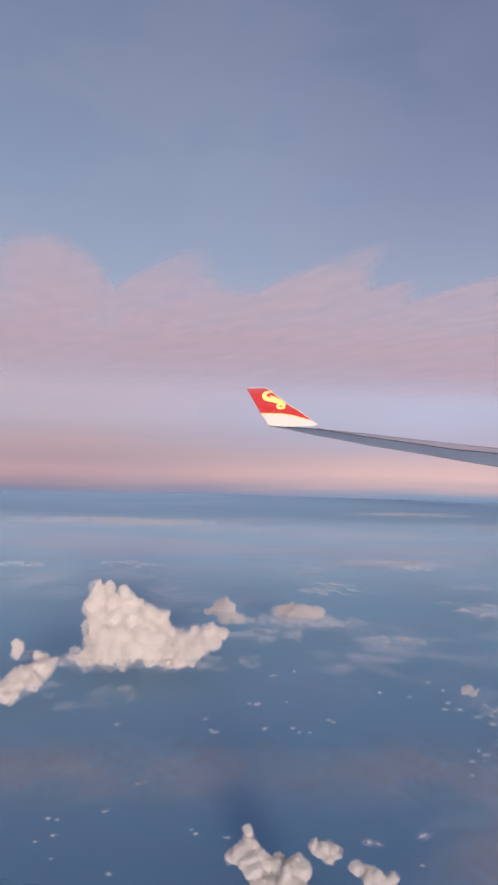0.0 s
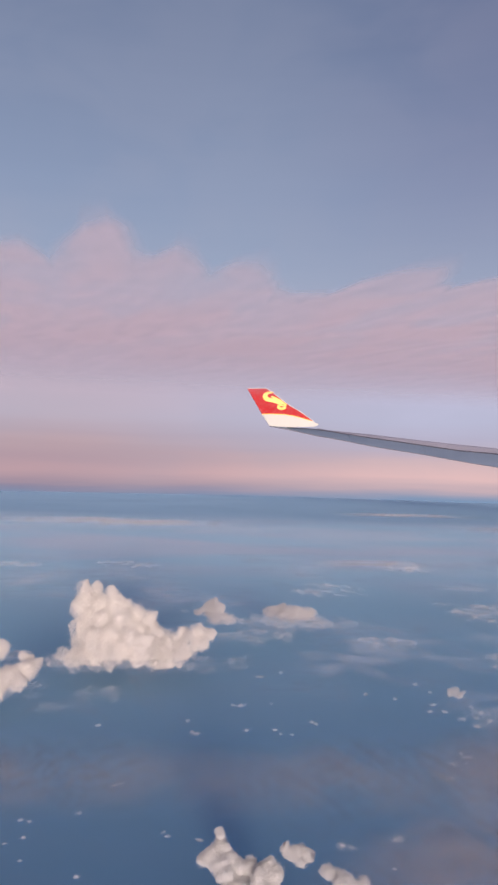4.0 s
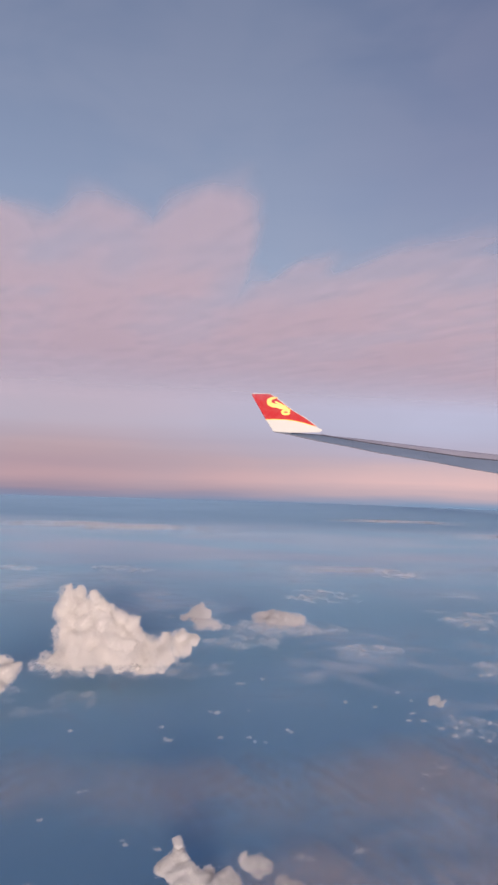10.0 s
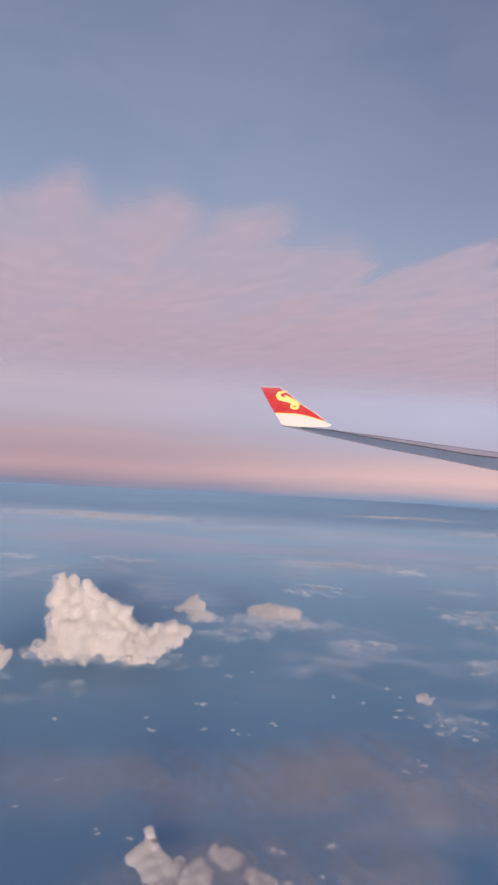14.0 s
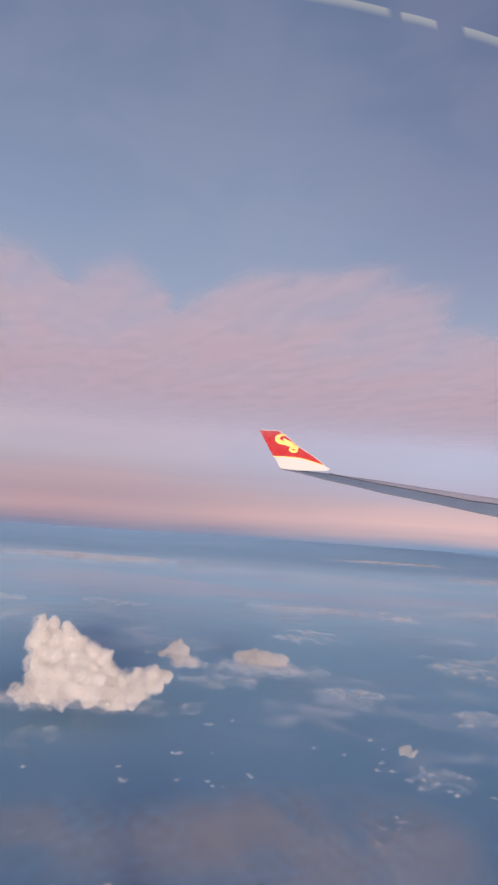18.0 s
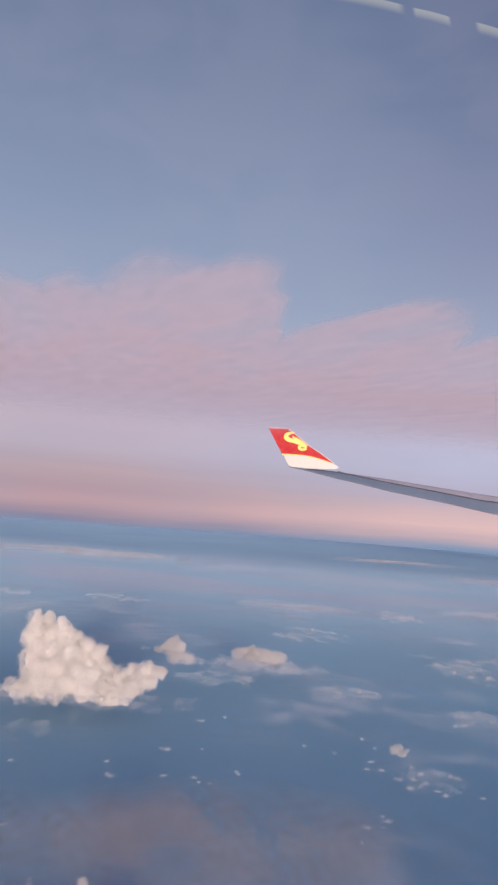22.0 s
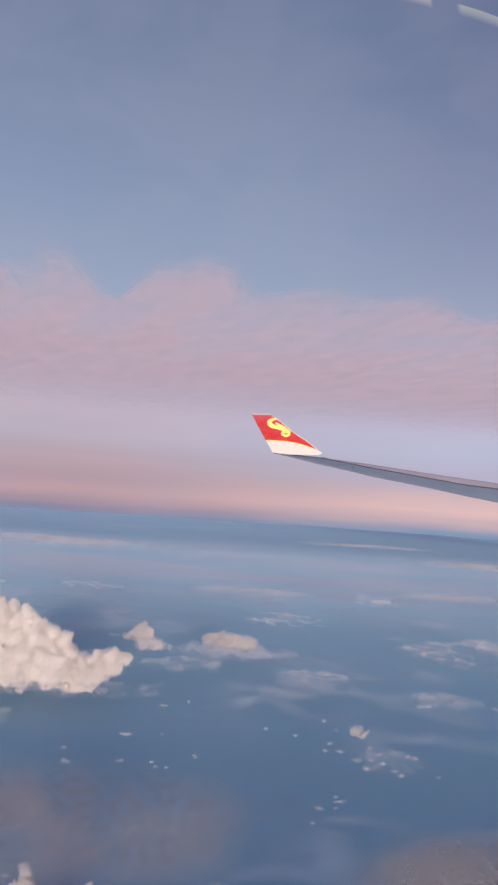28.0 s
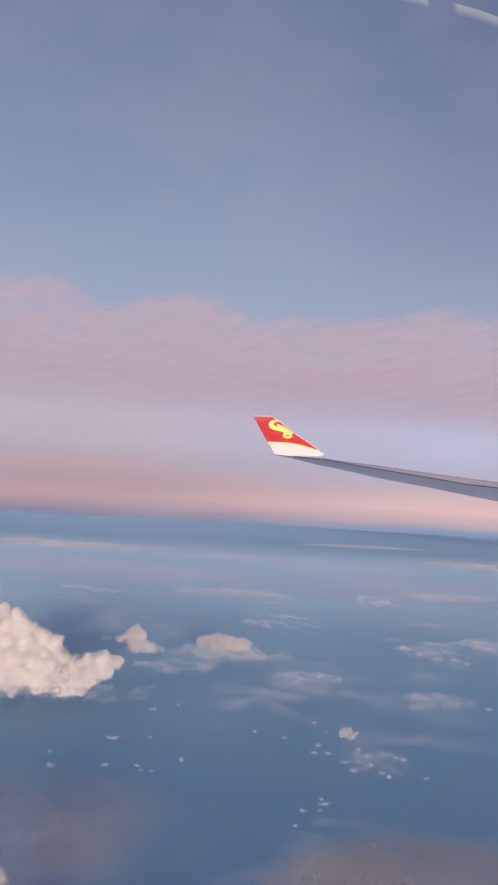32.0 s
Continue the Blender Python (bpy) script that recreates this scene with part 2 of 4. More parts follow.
def field_alpha(n, at, span):
    """Countless faint scraps of low cloud, in drifts."""
    wide = n.noise(n.vector("MULTIPLY", at, (1.0, 0.8, 1.0)), 0.010, 3.0, 0.5, 0.5)
    fine = n.noise(n.vector("MULTIPLY", at, (0.8, 1.0, 1.0)), 0.060, 6.0, 0.62, 0.8)
    grain = n.maths("ADD", n.maths("MULTIPLY", wide, 0.55), n.maths("MULTIPLY", fine, 0.45))
    return n.maths("MULTIPLY", n.span(grain, 0.49, 0.72, 0.0, 0.34), rim_fade(n, span, 0.5))


def air_alpha(n, at, span):
    """The blue air over the water, painted as a nearly even tinted sheet."""
    return n.span(n.noise(at, 0.004, 2.0), 0.3, 0.7, 0.09, 0.15)




def dense(name, colour, even_share=0.85):
    """The thick inside of a cloud, with the vapour's shade put into its colour."""
    m, n = material(name)
    at = place_in(n)
    tint = n.mix(n.span(n.noise(at, 0.15, 3.0), 0.34, 0.66), tuple(0.64 * c for c in colour), tuple(0.70 * c for c in colour))
    form = n.add("ShaderNodeBsdfDiffuse", {"Color": tint})
    facing_sun = n.add("ShaderNodeCombineXYZ", {0: SUN_WAY[0], 1: SUN_WAY[1], 2: SUN_WAY[2]}).outputs[0]
    even = n.add("ShaderNodeBsdfDiffuse", {"Color": tint, "Normal": facing_sun})
    lit = n.add("ShaderNodeMixShader", {0: even_share, 1: form.outputs[0], 2: even.outputs[0]})
    n.add("ShaderNodeOutputMaterial", {0: lit.outputs[0]})
    return m


M_CLOUD = (droplets("cumulus_white", (0.86, 0.855, 0.87)), dense("cumulus_heart", (0.86, 0.855, 0.87)))
# duller, bluer copies of the cumulus white: haze dimming put into the colour
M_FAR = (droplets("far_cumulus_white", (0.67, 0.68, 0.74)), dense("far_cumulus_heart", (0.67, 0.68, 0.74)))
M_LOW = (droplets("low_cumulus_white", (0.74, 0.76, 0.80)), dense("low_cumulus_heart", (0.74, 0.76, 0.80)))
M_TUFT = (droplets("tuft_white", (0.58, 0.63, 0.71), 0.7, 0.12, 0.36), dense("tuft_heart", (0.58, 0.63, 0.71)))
M_LACE = droplets("lace_white", (0.68, 0.71, 0.78), 0.75, 0.12, 0.32)
M_WISP = vapour("thin_wisp", (0.76, 0.76, 0.80), patch_alpha(0.17, (1.0, 0.26, 1.0), 0.29, 0.43, 0.60, 5.0, 0.0, 0.9))
M_STREAK = vapour("bright_streak", (0.82, 0.77, 0.80), patch_alpha(0.070, (1.0, 0.28, 1.0), 0.28, 0.34, 0.58, 5.0, 0.0, 0.9))
M_VEIL = vapour("lilac_grey_veil", (0.50, 0.55, 0.66), veil_alpha(0.13, 0.27, 0.02, 0.75, 0.2), False, 0.65)
M_VEIL_THICK = vapour("rosy_brown_veil", (0.53, 0.56, 0.66), veil_alpha(0.14, 0.37, 0.05, 0.65, 0.25), False, 0.65)
M_VEIL_DOME = vapour("grey_veil", (0.56, 0.58, 0.63), veil_alpha(0.13, 0.38, 0.20, 0.16, 0.62), False, 0.65)
# the sunset's pink is put into the deck's base colour
M_DECK = vapour("rosy_deck", (1.0, 0.85, 0.86), deck_alpha(1.0, 0.0), True, 0.92)
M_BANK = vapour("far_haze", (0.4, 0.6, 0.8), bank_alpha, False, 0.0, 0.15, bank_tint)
M_FIELD = vapour("low_cloud_scraps", (0.84, 0.86, 0.92), field_alpha, False, 0.0)
M_AIR = vapour("blue_air", (0.215, 0.56, 0.90), air_alpha, False, 0.0)


def sea_material():
    m, n = material("sea_water")
    at = place_in(n)
    swell = n.noise(n.vector("MULTIPLY", at, (1.0, 0.7, 1.0)), 0.012, 4.0, 0.55)
    patchy = n.noise(at, 0.003, 3.0, 0.5)
    ripple = n.noise(at, 0.6, 3.0, 0.6)
    tint = n.mix(n.span(n.maths("ADD", n.maths("MULTIPLY", swell, 0.4), n.maths("MULTIPLY", patchy, 0.6)), 0.35, 0.65), (0.024, 0.140, 0.285), (0.033, 0.162, 0.32))
    bump = n.add("ShaderNodeBump", {"Strength": 0.25, "Distance": 0.5, "Height": ripple})
    b = n.add("ShaderNodeBsdfPrincipled", {"Base Color": tint, "Roughness": 0.42, "IOR": 1.33, "Normal": bump.outputs[0]})
    n.add("ShaderNodeOutputMaterial", {0: b.outputs[0]})
    return m


M_SEA = sea_material()
M_RED = painted("winglet_red", (0.42, 0.010, 0.018), 0.7)
M_WHITE = painted("winglet_white", (0.47, 0.50, 0.50), 0.5)
M_YELLOW = painted("emblem_yellow", (0.85, 0.50, 0.03), 0.36)
M_SKIN = painted("wing_grey", (0.165, 0.22, 0.31), 0.5, 0.0, grain=0.08)
M_FLAP = painted("aileron_grey", (0.20, 0.21, 0.28), 0.6, 0.0, grain=0.08)
M_DARK = painted("slat_gap_dark", (0.045, 0.050, 0.075), 0.9)
M_EDGE = painted("trailing_edge_grey", (0.16, 0.16, 0.20), 0.5)


# ---- building blocks ----
def part(name, bm, mat, parent=None, label="", smooth=True):
    data = bpy.data.meshes.new(name)
    bm.normal_update()
    bm.to_mesh(data)
    bm.free()
    data.materials.append(mat)
    for p in data.polygons:
        p.use_smooth = smooth
    ob = new(name, data)
    ob.parent = parent
    if label:
        tagged(ob, label=label)
    return ob


def sheet(width, depth, nx, ny, lift, seed, rim=1.0):
    """A gently waving oval or square sheet of vapour about the origin."""
    bm = bmesh.new()
    rows = []
    for j in range(ny + 1):
        v = 2 * j / ny - 1
        row = []
        for i in range(nx + 1):
            u = 2 * i / nx - 1
            wave = noise.noise(Vector((u * 2.3 + seed, v * 2.1 - seed, seed * 0.7))) + 0.5 * noise.noise(Vector((u * 6 + seed, v * 5, seed)))
            dome = (1 - u * u) * (1 - v * v)
            row.append(bm.verts.new((u * width / 2, v * depth / 2, lift * (0.8 * dome + 0.5 * wave))))
        rows.append(row)
    for j in range(ny):
        for i in range(nx):
            bm.faces.new((rows[j][i], rows[j][i + 1], rows[j + 1][i + 1], rows[j + 1][i]))
    return bm


def flakes(name, points, outward, size, rng, mat, parent=None, label=""):
    """Many small clumps of droplets: one slim facet each, turned about its own outward way."""
    count = len(points)
    way = outward * 0.8 + rng.normal(0, 0.55, (count, 3))
    way /= np.linalg.norm(way, axis=1)[:, None]
    side = np.cross(way, rng.normal(0, 1, (count, 3)))
    side /= np.linalg.norm(side, axis=1)[:, None] + 1e-9
    rise = np.cross(way, side)
    reach = (size * rng.uniform(0.6, 1.3, count))[:, None]
    corners = np.stack([points + reach * (math.cos(a) * side + math.sin(a) * rise) for a in (0.0, 2.094, 4.189)], axis=1).reshape(-1, 3)
    data = bpy.data.meshes.new(name)
    data.vertices.add(3 * count)
    data.vertices.foreach_set("co", corners.astype(np.float32).ravel())
    data.loops.add(3 * count)
    data.loops.foreach_set("vertex_index", np.arange(3 * count, dtype=np.int32))
    data.polygons.add(count)
    data.polygons.foreach_set("loop_start", np.arange(0, 3 * count, 3, dtype=np.int32))
    data.update(calc_edges=True)
    layer = data.attributes.new("outward", "FLOAT_VECTOR", "POINT")
    layer.data.foreach_set("vector", np.repeat(outward, 3, axis=0).astype(np.float32).ravel())
    data.materials.append(mat)
    data.update()
    ob = new(name, data)
    ob.parent = parent
    if label:
        tagged(ob, label=label)
    return ob


def unit(v):
    return v / (np.linalg.norm(v, axis=-1, keepdims=True) + 1e-9)


LATTICE = np.random.default_rng(5).uniform(0, 1, (64, 64, 64))


def drift_noise(points, scale, octaves=3, seed=0.0):
    """Cloudy noise from 0 to 1 at the points: smooth values on a lattice, in octaves."""
    total, weight = np.zeros(len(points)), 0.0
    for k in range(octaves):
        p = points * (scale * 2.03 ** k) + seed * 7.31 + k * 11.7
        cell = np.floor(p).astype(int)
        f = p - cell
        f = f * f * (3 - 2 * f)
        value = np.zeros(len(points))
        for i in (0, 1):
            for j in (0, 1):
                for h in (0, 1):
                    share = (f[:, 0] if i else 1 - f[:, 0]) * (f[:, 1] if j else 1 - f[:, 1]) * (f[:, 2] if h else 1 - f[:, 2])
                    value += share * LATTICE[(cell[:, 0] + i) % 64, (cell[:, 1] + j) % 64, (cell[:, 2] + h) % 64]
        total += value * 0.55 ** k
        weight += 0.55 ** k
    return total / weight


def warped(points, amount, scale, seed):
    """The points moved about by cloudy turbulence."""
    for part_of, finer in ((1.0, 1.0), (0.42, 3.1)):
        shift = np.stack([drift_noise(points, scale * finer, 2, seed + 3.3 * k + finer) for k in range(3)], axis=1) - 0.5
        points = points + shift * (2 * amount * part_of)
    return points


def heads_on(lobes, rng, children, smaller):
    """The lobes, the heads on their crowns and the little knobs on those heads: places, radii, and the ways from their parents."""
    spheres = [(np.array(l[:3]), l[3], np.array((0, 0, 0.5))) for l in lobes]
    level = spheres
    for count, low, high in ((children, 0.42, 0.68), (smaller, 0.34, 0.55)):
        grown = []
        for at, r, up in level:
            for _ in range(count):
                way = unit(rng.normal(0, 1, 3) + np.array((0, -0.25, 0.45)))
                grown.append((at + way * r * rng.uniform(0.50, 0.78), r * rng.uniform(low, high), unit(way + 0.5 * up)))
        spheres = spheres + grown
        level = grown
    return spheres


def core(name, spheres, drawn, voxel, floor, mat, churn=(0.0, 1.0, 0)):
    """The dense inside of a cloud: its rounded forms melted into one body, drawn in under the loose vapour."""
    bm = bmesh.new()
    for at, r, up in spheres:
        inner = r - drawn * (1.0 + 2.5 * min(1.0, max(0.0, (floor - at[2] + r) / (2 * r))))
        if inner > drawn * 0.6 and at[2] > floor * 0.45:
            for v in bmesh.ops.create_icosphere(bm, subdivisions=2, radius=inner)["verts"]:
                v.co = Vector((v.co.x + at[0], v.co.y + at[1], v.co.z + at[2]))
    if churn[0]:
        moved = warped(np.array([v.co[:] for v in bm.verts]), *churn)
        for v, p in zip(bm.verts, moved.tolist()):
            v.co = p
    ob = part(name, bm, mat)
    melt = ob.modifiers.new("melt", "REMESH")
    melt.mode, melt.voxel_size, melt.use_smooth_shade = "VOXEL", voxel, True
    ease = ob.modifiers.new("ease", "SMOOTH")
    ease.factor, ease.iterations = 0.5, 4
    return ob


def cumulus(at, lobes, label, seed, size=0.3, thick=2.5, mat=None, children=5, smaller=3, base=(0.0, 8.0), soft=0.3, skirts=(), torn=0.6, drawn=0.6, churn=2.0, girth=1.0):
    """A cumulus: a dense body under loose droplets, knobbly above, dissolving towards its level base."""
    rng = np.random.default_rng(seed)
    mat = mat or M_CLOUD
    spheres = heads_on([(x, y, z, r * girth) for x, y, z, r in lobes], rng, children, smaller)
    centres, radii = np.array([s[0] for s in spheres]), np.array([s[1] for s in spheres])
    parents = np.array([s[2] for s in spheres])
    low, high = base
    ob = core("cumulus_cloud", spheres, drawn, max(0.1, drawn * 0.5), high, mat[1], (churn, 0.32 / churn, seed))
    ob.location = at
    tagged(ob, label=label, category="cloud", group="cumulus clouds over the sea")
    which = np.repeat(np.arange(len(radii)), np.maximum(20, radii ** 2 * 12.57 * thick / (1.3 * size * size)).astype(int))
    way = unit(rng.normal(0, 1, (len(which), 3)))
    away = way[:, 1] > 0.35
    keep = ~away | (rng.uniform(0, 1, len(way)) < 0.35)
    way, which = way[keep], which[keep]
    depth = rng.normal(-0.15, 1.0, len(which)) * soft
    points = centres[which] + way * (radii[which] + np.minimum(depth, 0.45 * radii[which]))[:, None]
    order = np.argsort(points[:, 0])
    points, way, which = points[order], way[order], which[order]
    buried = np.zeros(len(points))
    for c, q in zip(centres, radii):
        a, b = np.searchsorted(points[:, 0], (c[0] - q, c[0] + q))
        off = points[a:b] - c
        buried[a:b] = np.maximum(buried[a:b], q - np.sqrt(np.einsum("ij,ij->i", off, off)))
    keep = (buried < np.where(points[:, 2] > high, drawn * 1.2 + 0.2, drawn * 2.0 + 0.3)) & (points[:, 2] > -0.5)
    points, way, which = points[keep], way[keep], which[keep]
    points = warped(points, churn, 0.32 / churn, seed)
    ragged = drift_noise(points, 0.04 / size, 3, seed) - 0.5
    wide = drift_noise(points, 0.012 / size, 2, seed + 5.0) - 0.5
    points = points + unit(way) * (ragged * soft * 3.0)[:, None]
    rise = np.clip((points[:, 2] + torn * (high - low) * (1.0 * ragged + 1.4 * wide) - low) / (high - low), 0, 1)
    keep = rng.uniform(0, 1, len(points)) < rise * rise * (3 - 2 * rise)
    points, way, which = points[keep], way[keep], which[keep]
    outward = unit(0.3 * way + 0.75 * parents[which] + np.array((0.0, -0.15, 0.15)))
    tagged(flakes("vapour", points, outward, size, rng, mat[0], ob, "loose soft vapour round the cloud"), kind="stuff")
    for k, (x, y, width, depth, z) in enumerate(skirts):
        hem = lace("skirt", width, depth, seed * 3.0 + k, size * 0.75, M_LACE, ob, "thin vapour spreading from the base", 0.55)
        hem.location = (x, y, z)
        tagged(hem, kind="stuff")
    return ob


def lace(name, width, depth, seed, size, mat, parent=None, label="", full=0.9, grain=0.20, deep=2.4, stretch=0.42):
    """A flat, lacy scrap of cloud: droplet clumps in drifts, gathered in the middle."""
    rng = np.random.default_rng(int(seed * 100) + 7)
    cells = 140
    across, along = np.meshgrid(np.linspace(-1, 1, cells), np.linspace(-1, 1, cells), indexing="ij")
    grid = np.column_stack((across.ravel() * width / 2, along.ravel() * depth / 2, np.zeros(cells * cells)))
    warp = drift_noise(grid, grain * 0.5, 2, seed + 3.0)[:, None] * np.array((9.0, -7.0, 0.0))
    field = 0.60 * drift_noise((grid + warp) * np.array((1.0, stretch, 1.0)), grain, 4, seed) + 0.40 * drift_noise(grid, grain * 0.25, 2, seed + 9.0)
    rim = np.clip(1.0 - across.ravel() ** 2 - along.ravel() ** 2, 0, 1)
    thickness = np.clip((field - 0.47 + 0.24 * (rim - 0.5)) / 0.42, 0, 1) ** 1.5 * np.clip(rim * 1.5, 0, 1)
    count = int(width * depth / (1.3 * size * size) * 1.1 * full)
    flat = rng.uniform(-1, 1, (count, 2))
    slot = np.clip(((flat + 1) / 2 * (cells - 1) + rng.uniform(0, 1, (count, 2))).astype(int), 0, cells - 1)
    body = thickness[slot[:, 0] * cells + slot[:, 1]]
    points = np.column_stack((flat[:, 0] * width / 2, flat[:, 1] * depth / 2, np.zeros(count)))
    keep = rng.uniform(0, 1, count) < body
    points, body = points[keep], body[keep]
    points[:, 2] = rng.uniform(0, 1, len(points)) * deep * (0.15 + body)
    outward = unit(rng.normal(0, 0.35, (len(points), 3)) + np.array((0.1, -0.5, 0.8)))
    return flakes(name, points, outward, size, rng, mat, parent, label)


# ---- sea ----
def build_sea():
    """One flat disc out to the horizon, finer near the middle."""
    bm = bmesh.new()
    rings = [60, 150, 320, 640, 1200, 1700, 2300, 2950]
    turns = 96
    hub = bm.verts.new((0, 0, 0))
    last = None
    for r in rings:
        ring = [bm.verts.new((r * math.cos(6.28318531 * k / turns), r * math.sin(6.28318531 * k / turns), 0)) for k in range(turns)]
        for k in range(turns):
            if last is None:
                bm.faces.new((hub, ring[k], ring[(k + 1) % turns]))
            else:
                bm.faces.new((last[k], ring[k], ring[(k + 1) % turns], last[(k + 1) % turns]))
        last = ring
    ob = part("water", bm, M_SEA)
    tagged(ob, label="calm deep blue open sea under evening haze", category="sea", kind="structure")
    return ob


build_sea()


# ---- layers of thin cloud ----
field = part("scattered_low_cloud", sheet(760, 720, 40, 40, 1.0, 12.0), M_FIELD)
field.location = (40, 380, 12.5)
tagged(field, label="faint drifts of small white cloud scraps over the sea", category="cloud", kind="stuff")

air = part("sea_haze", sheet(5600, 5600, 48, 48, 0.2, 2.0), M_AIR)
air.location = (0, 0, 5.0)
tagged(air, label="blue haze lying over the sea", category="haze", kind="stuff")

# the deck's near rim: heads of cloud, as (along the flight, how near the tip reaches, half breadth)
DECK_HEADS = [(-40.3, 7.8, 0.6), (-39.0, 7.5, 0.5), (-37.3, 7.8, 0.5), (-35.35, 7.2, 0.4), (-34.4, 8.3, 0.35), (-33.3, 7.8, 0.4), (-32.3, 6.8, 0.35), (-31.4, 7.5, 0.35),
              (-30.5, 7.7, 0.45), (-28.3, 7.2, 0.45), (-27.2, 7.3, 0.35), (-26.1, 6.6, 0.55), (-24.3, 6.5, 0.5), (-23.2, 6.1, 0.5), (-22.1, 5.7, 0.45), (-20.7, 7.2, 0.35),
              (-19.5, 6.2, 0.6), (-18.5, 6.3, 0.6), (-17.6, 6.0, 0.5), (-16.7, 6.2, 0.6), (-15.7, 6.5, 0.6), (-14.7, 6.9, 0.6), (-13.1, 6.5, 0.45), (-12.2, 6.6, 0.45),
              (-11.1, 6.8, 0.5), (-9.5, 6.6, 0.5), (-8.5, 6.4, 0.7), (-7.6, 6.8, 0.5), (-6.7, 7.7, 0.5), (-5.7, 7.7, 0.5), (-4.7, 6.7, 0.5), (-3.8, 6.6, 0.5)]
DECK_HEADS += [(-1.5, 7.2, 0.7), (0.3, 7.8, 0.5), (1.8, 7.0, 0.8), (3.4, 7.5, 0.4), (5.0, 7.0, 0.5), (6.4, 7.7, 0.9), (7.8, 7.7, 0.7), (9.2, 8.2, 0.8),
               (11.0, 8.5, 0.9), (12.6, 8.8, 0.7), (14.3, 8.0, 0.8), (15.8, 7.8, 0.8)]


def deck_rim(u, v):
    """How near the deck reaches at u along the flight; the heads lean forwards."""
    rim = 9.7 + 0.3 * math.sin(u * 0.9)
    for at, tip, breadth in DECK_HEADS:
        off = (u - at + 0.09 * (v - tip)) / breadth
        if abs(off) < 4:
            rim = min(rim, tip + 0.7 * off * off)
    if u < -41 or u > 16.5:
        rim = min(rim, 7.6 + 0.9 * math.sin(u * 1.9) * math.sin(u * 0.53))
    return rim


def deck_sheet(lift, seed):
    """A long level sheet beside the flight, finely divided along its near rim."""
    us = [-120 + 8 * k for k in range(9)] + [-52 + 0.25 * k for k in range(300)] + [24 + 8 * k for k in range(9)]
    vs = [3.5 + 0.22 * k for k in range(44)] + [13.5, 14.5, 16, 18, 20, 23, 26, 30, 36, 44, 56]
    bm = bmesh.new()
    depth = bm.verts.layers.float.new("inland")
    rows = []
    for v in vs:
        row = []
        for u in us:
            p = bm.verts.new((u, v, lift * noise.noise(Vector((u * 0.4 + seed, v * 0.3, seed)))))
            p[depth] = v - deck_rim(u, v)
            row.append(p)
        rows.append(row)
    for a, b in zip(rows, rows[1:]):
        for i in range(len(us) - 1):
            bm.faces.new((a[i], a[i + 1], b[i + 1], b[i]))
    return bm


deck = part("rosy_cloud_deck", deck_sheet(0.004, 3.0), M_DECK)
deck.matrix_world = pose(38 * 0.985, 38 * 0.171, EYE_HEIGHT + 2.6, 0, 0, math.degrees(math.atan2(PACE[1], PACE[0])))
tagged(deck, label="soft rosy pink cloud deck with leaning rounded heads", category="cloud", kind="stuff")
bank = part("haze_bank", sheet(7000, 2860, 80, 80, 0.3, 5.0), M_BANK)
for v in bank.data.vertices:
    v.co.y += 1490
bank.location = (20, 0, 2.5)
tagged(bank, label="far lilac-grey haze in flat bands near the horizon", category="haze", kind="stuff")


def veil(x, y, width, depth, seed, label, turn=0.0, z=62.0, mat=None, lift=0.35, name="cloud_veil"):
    ob = part(name, sheet(width, depth, 30, 20, lift, seed), mat or M_VEIL)
    ob.matrix_world = pose(x, y, z, 0, 0, turn)
    tagged(ob, label=label, category="cloud", group="thin veils of middle cloud")
    for k in range({"cloud_veil": 3, "cloud_streak": 2}.get(name, 1)):
        upper = part("upper_sheet", sheet(width * (0.95 - 0.05 * k), depth * (0.94 - 0.06 * k), 26, 16, lift, seed + 40 * k + 40), mat or M_VEIL, ob, "thinner sheet of vapour above")
        upper.location = (0.02 * width * (1 - k), 0.03 * depth * (k - 1), (k + 1) * {"cloud_veil": 0.45, "cloud_streak": 0.5}.get(name, 1.4))
    return ob


veil(-12, 59, 66, 19, 1.0, "thin lilac-grey veil of cloud over the blue sea", 3, 60.4, None, 0.2)
veil(16, 52, 40, 17, 2.2, "rosy grey veil of cloud, thicker at one end", 10, 63.9, None, 0.2)
veil(31, 50, 40, 23, 3.7, "rosy brown-grey veil of cloud with a torn rim", 8, 65.7, M_VEIL_THICK, 0.2)
veil(23, 44, 36, 18, 4.1, "low rosy veil of cloud below the others", 12, 62.1, M_VEIL_THICK, 0.2)
veil(59, 46.5, 30, 21, 5.3, "grey veil of cloud with a smooth rounded rim", 4, 64.6, M_VEIL_DOME, 0.2)
veil(102, 445, 130, 44, 6.1, "long thin bright streak of cloud far off", 3, 62, M_STREAK, 1.0, "cloud_streak")
veil(150, 330, 130, 60, 7.4, "pale lilac streaks of thin cloud far off", -4, 62, M_STREAK, 1.0, "cloud_streak")
veil(96, 197, 70, 14, 8.2, "long pale streak of thin cloud", 6, 63, M_STREAK, 0.6, "cloud_streak")
veil(40, 182, 60, 14, 9.5, "faint pale streak of thin cloud", 2, 63, M_STREAK, 0.6, "cloud_streak")
veil(-60, 330, 190, 90, 10.3, "faint lilac sheet of thin cloud far off", 0, 62, M_WISP, 1.0, "cloud_streak")

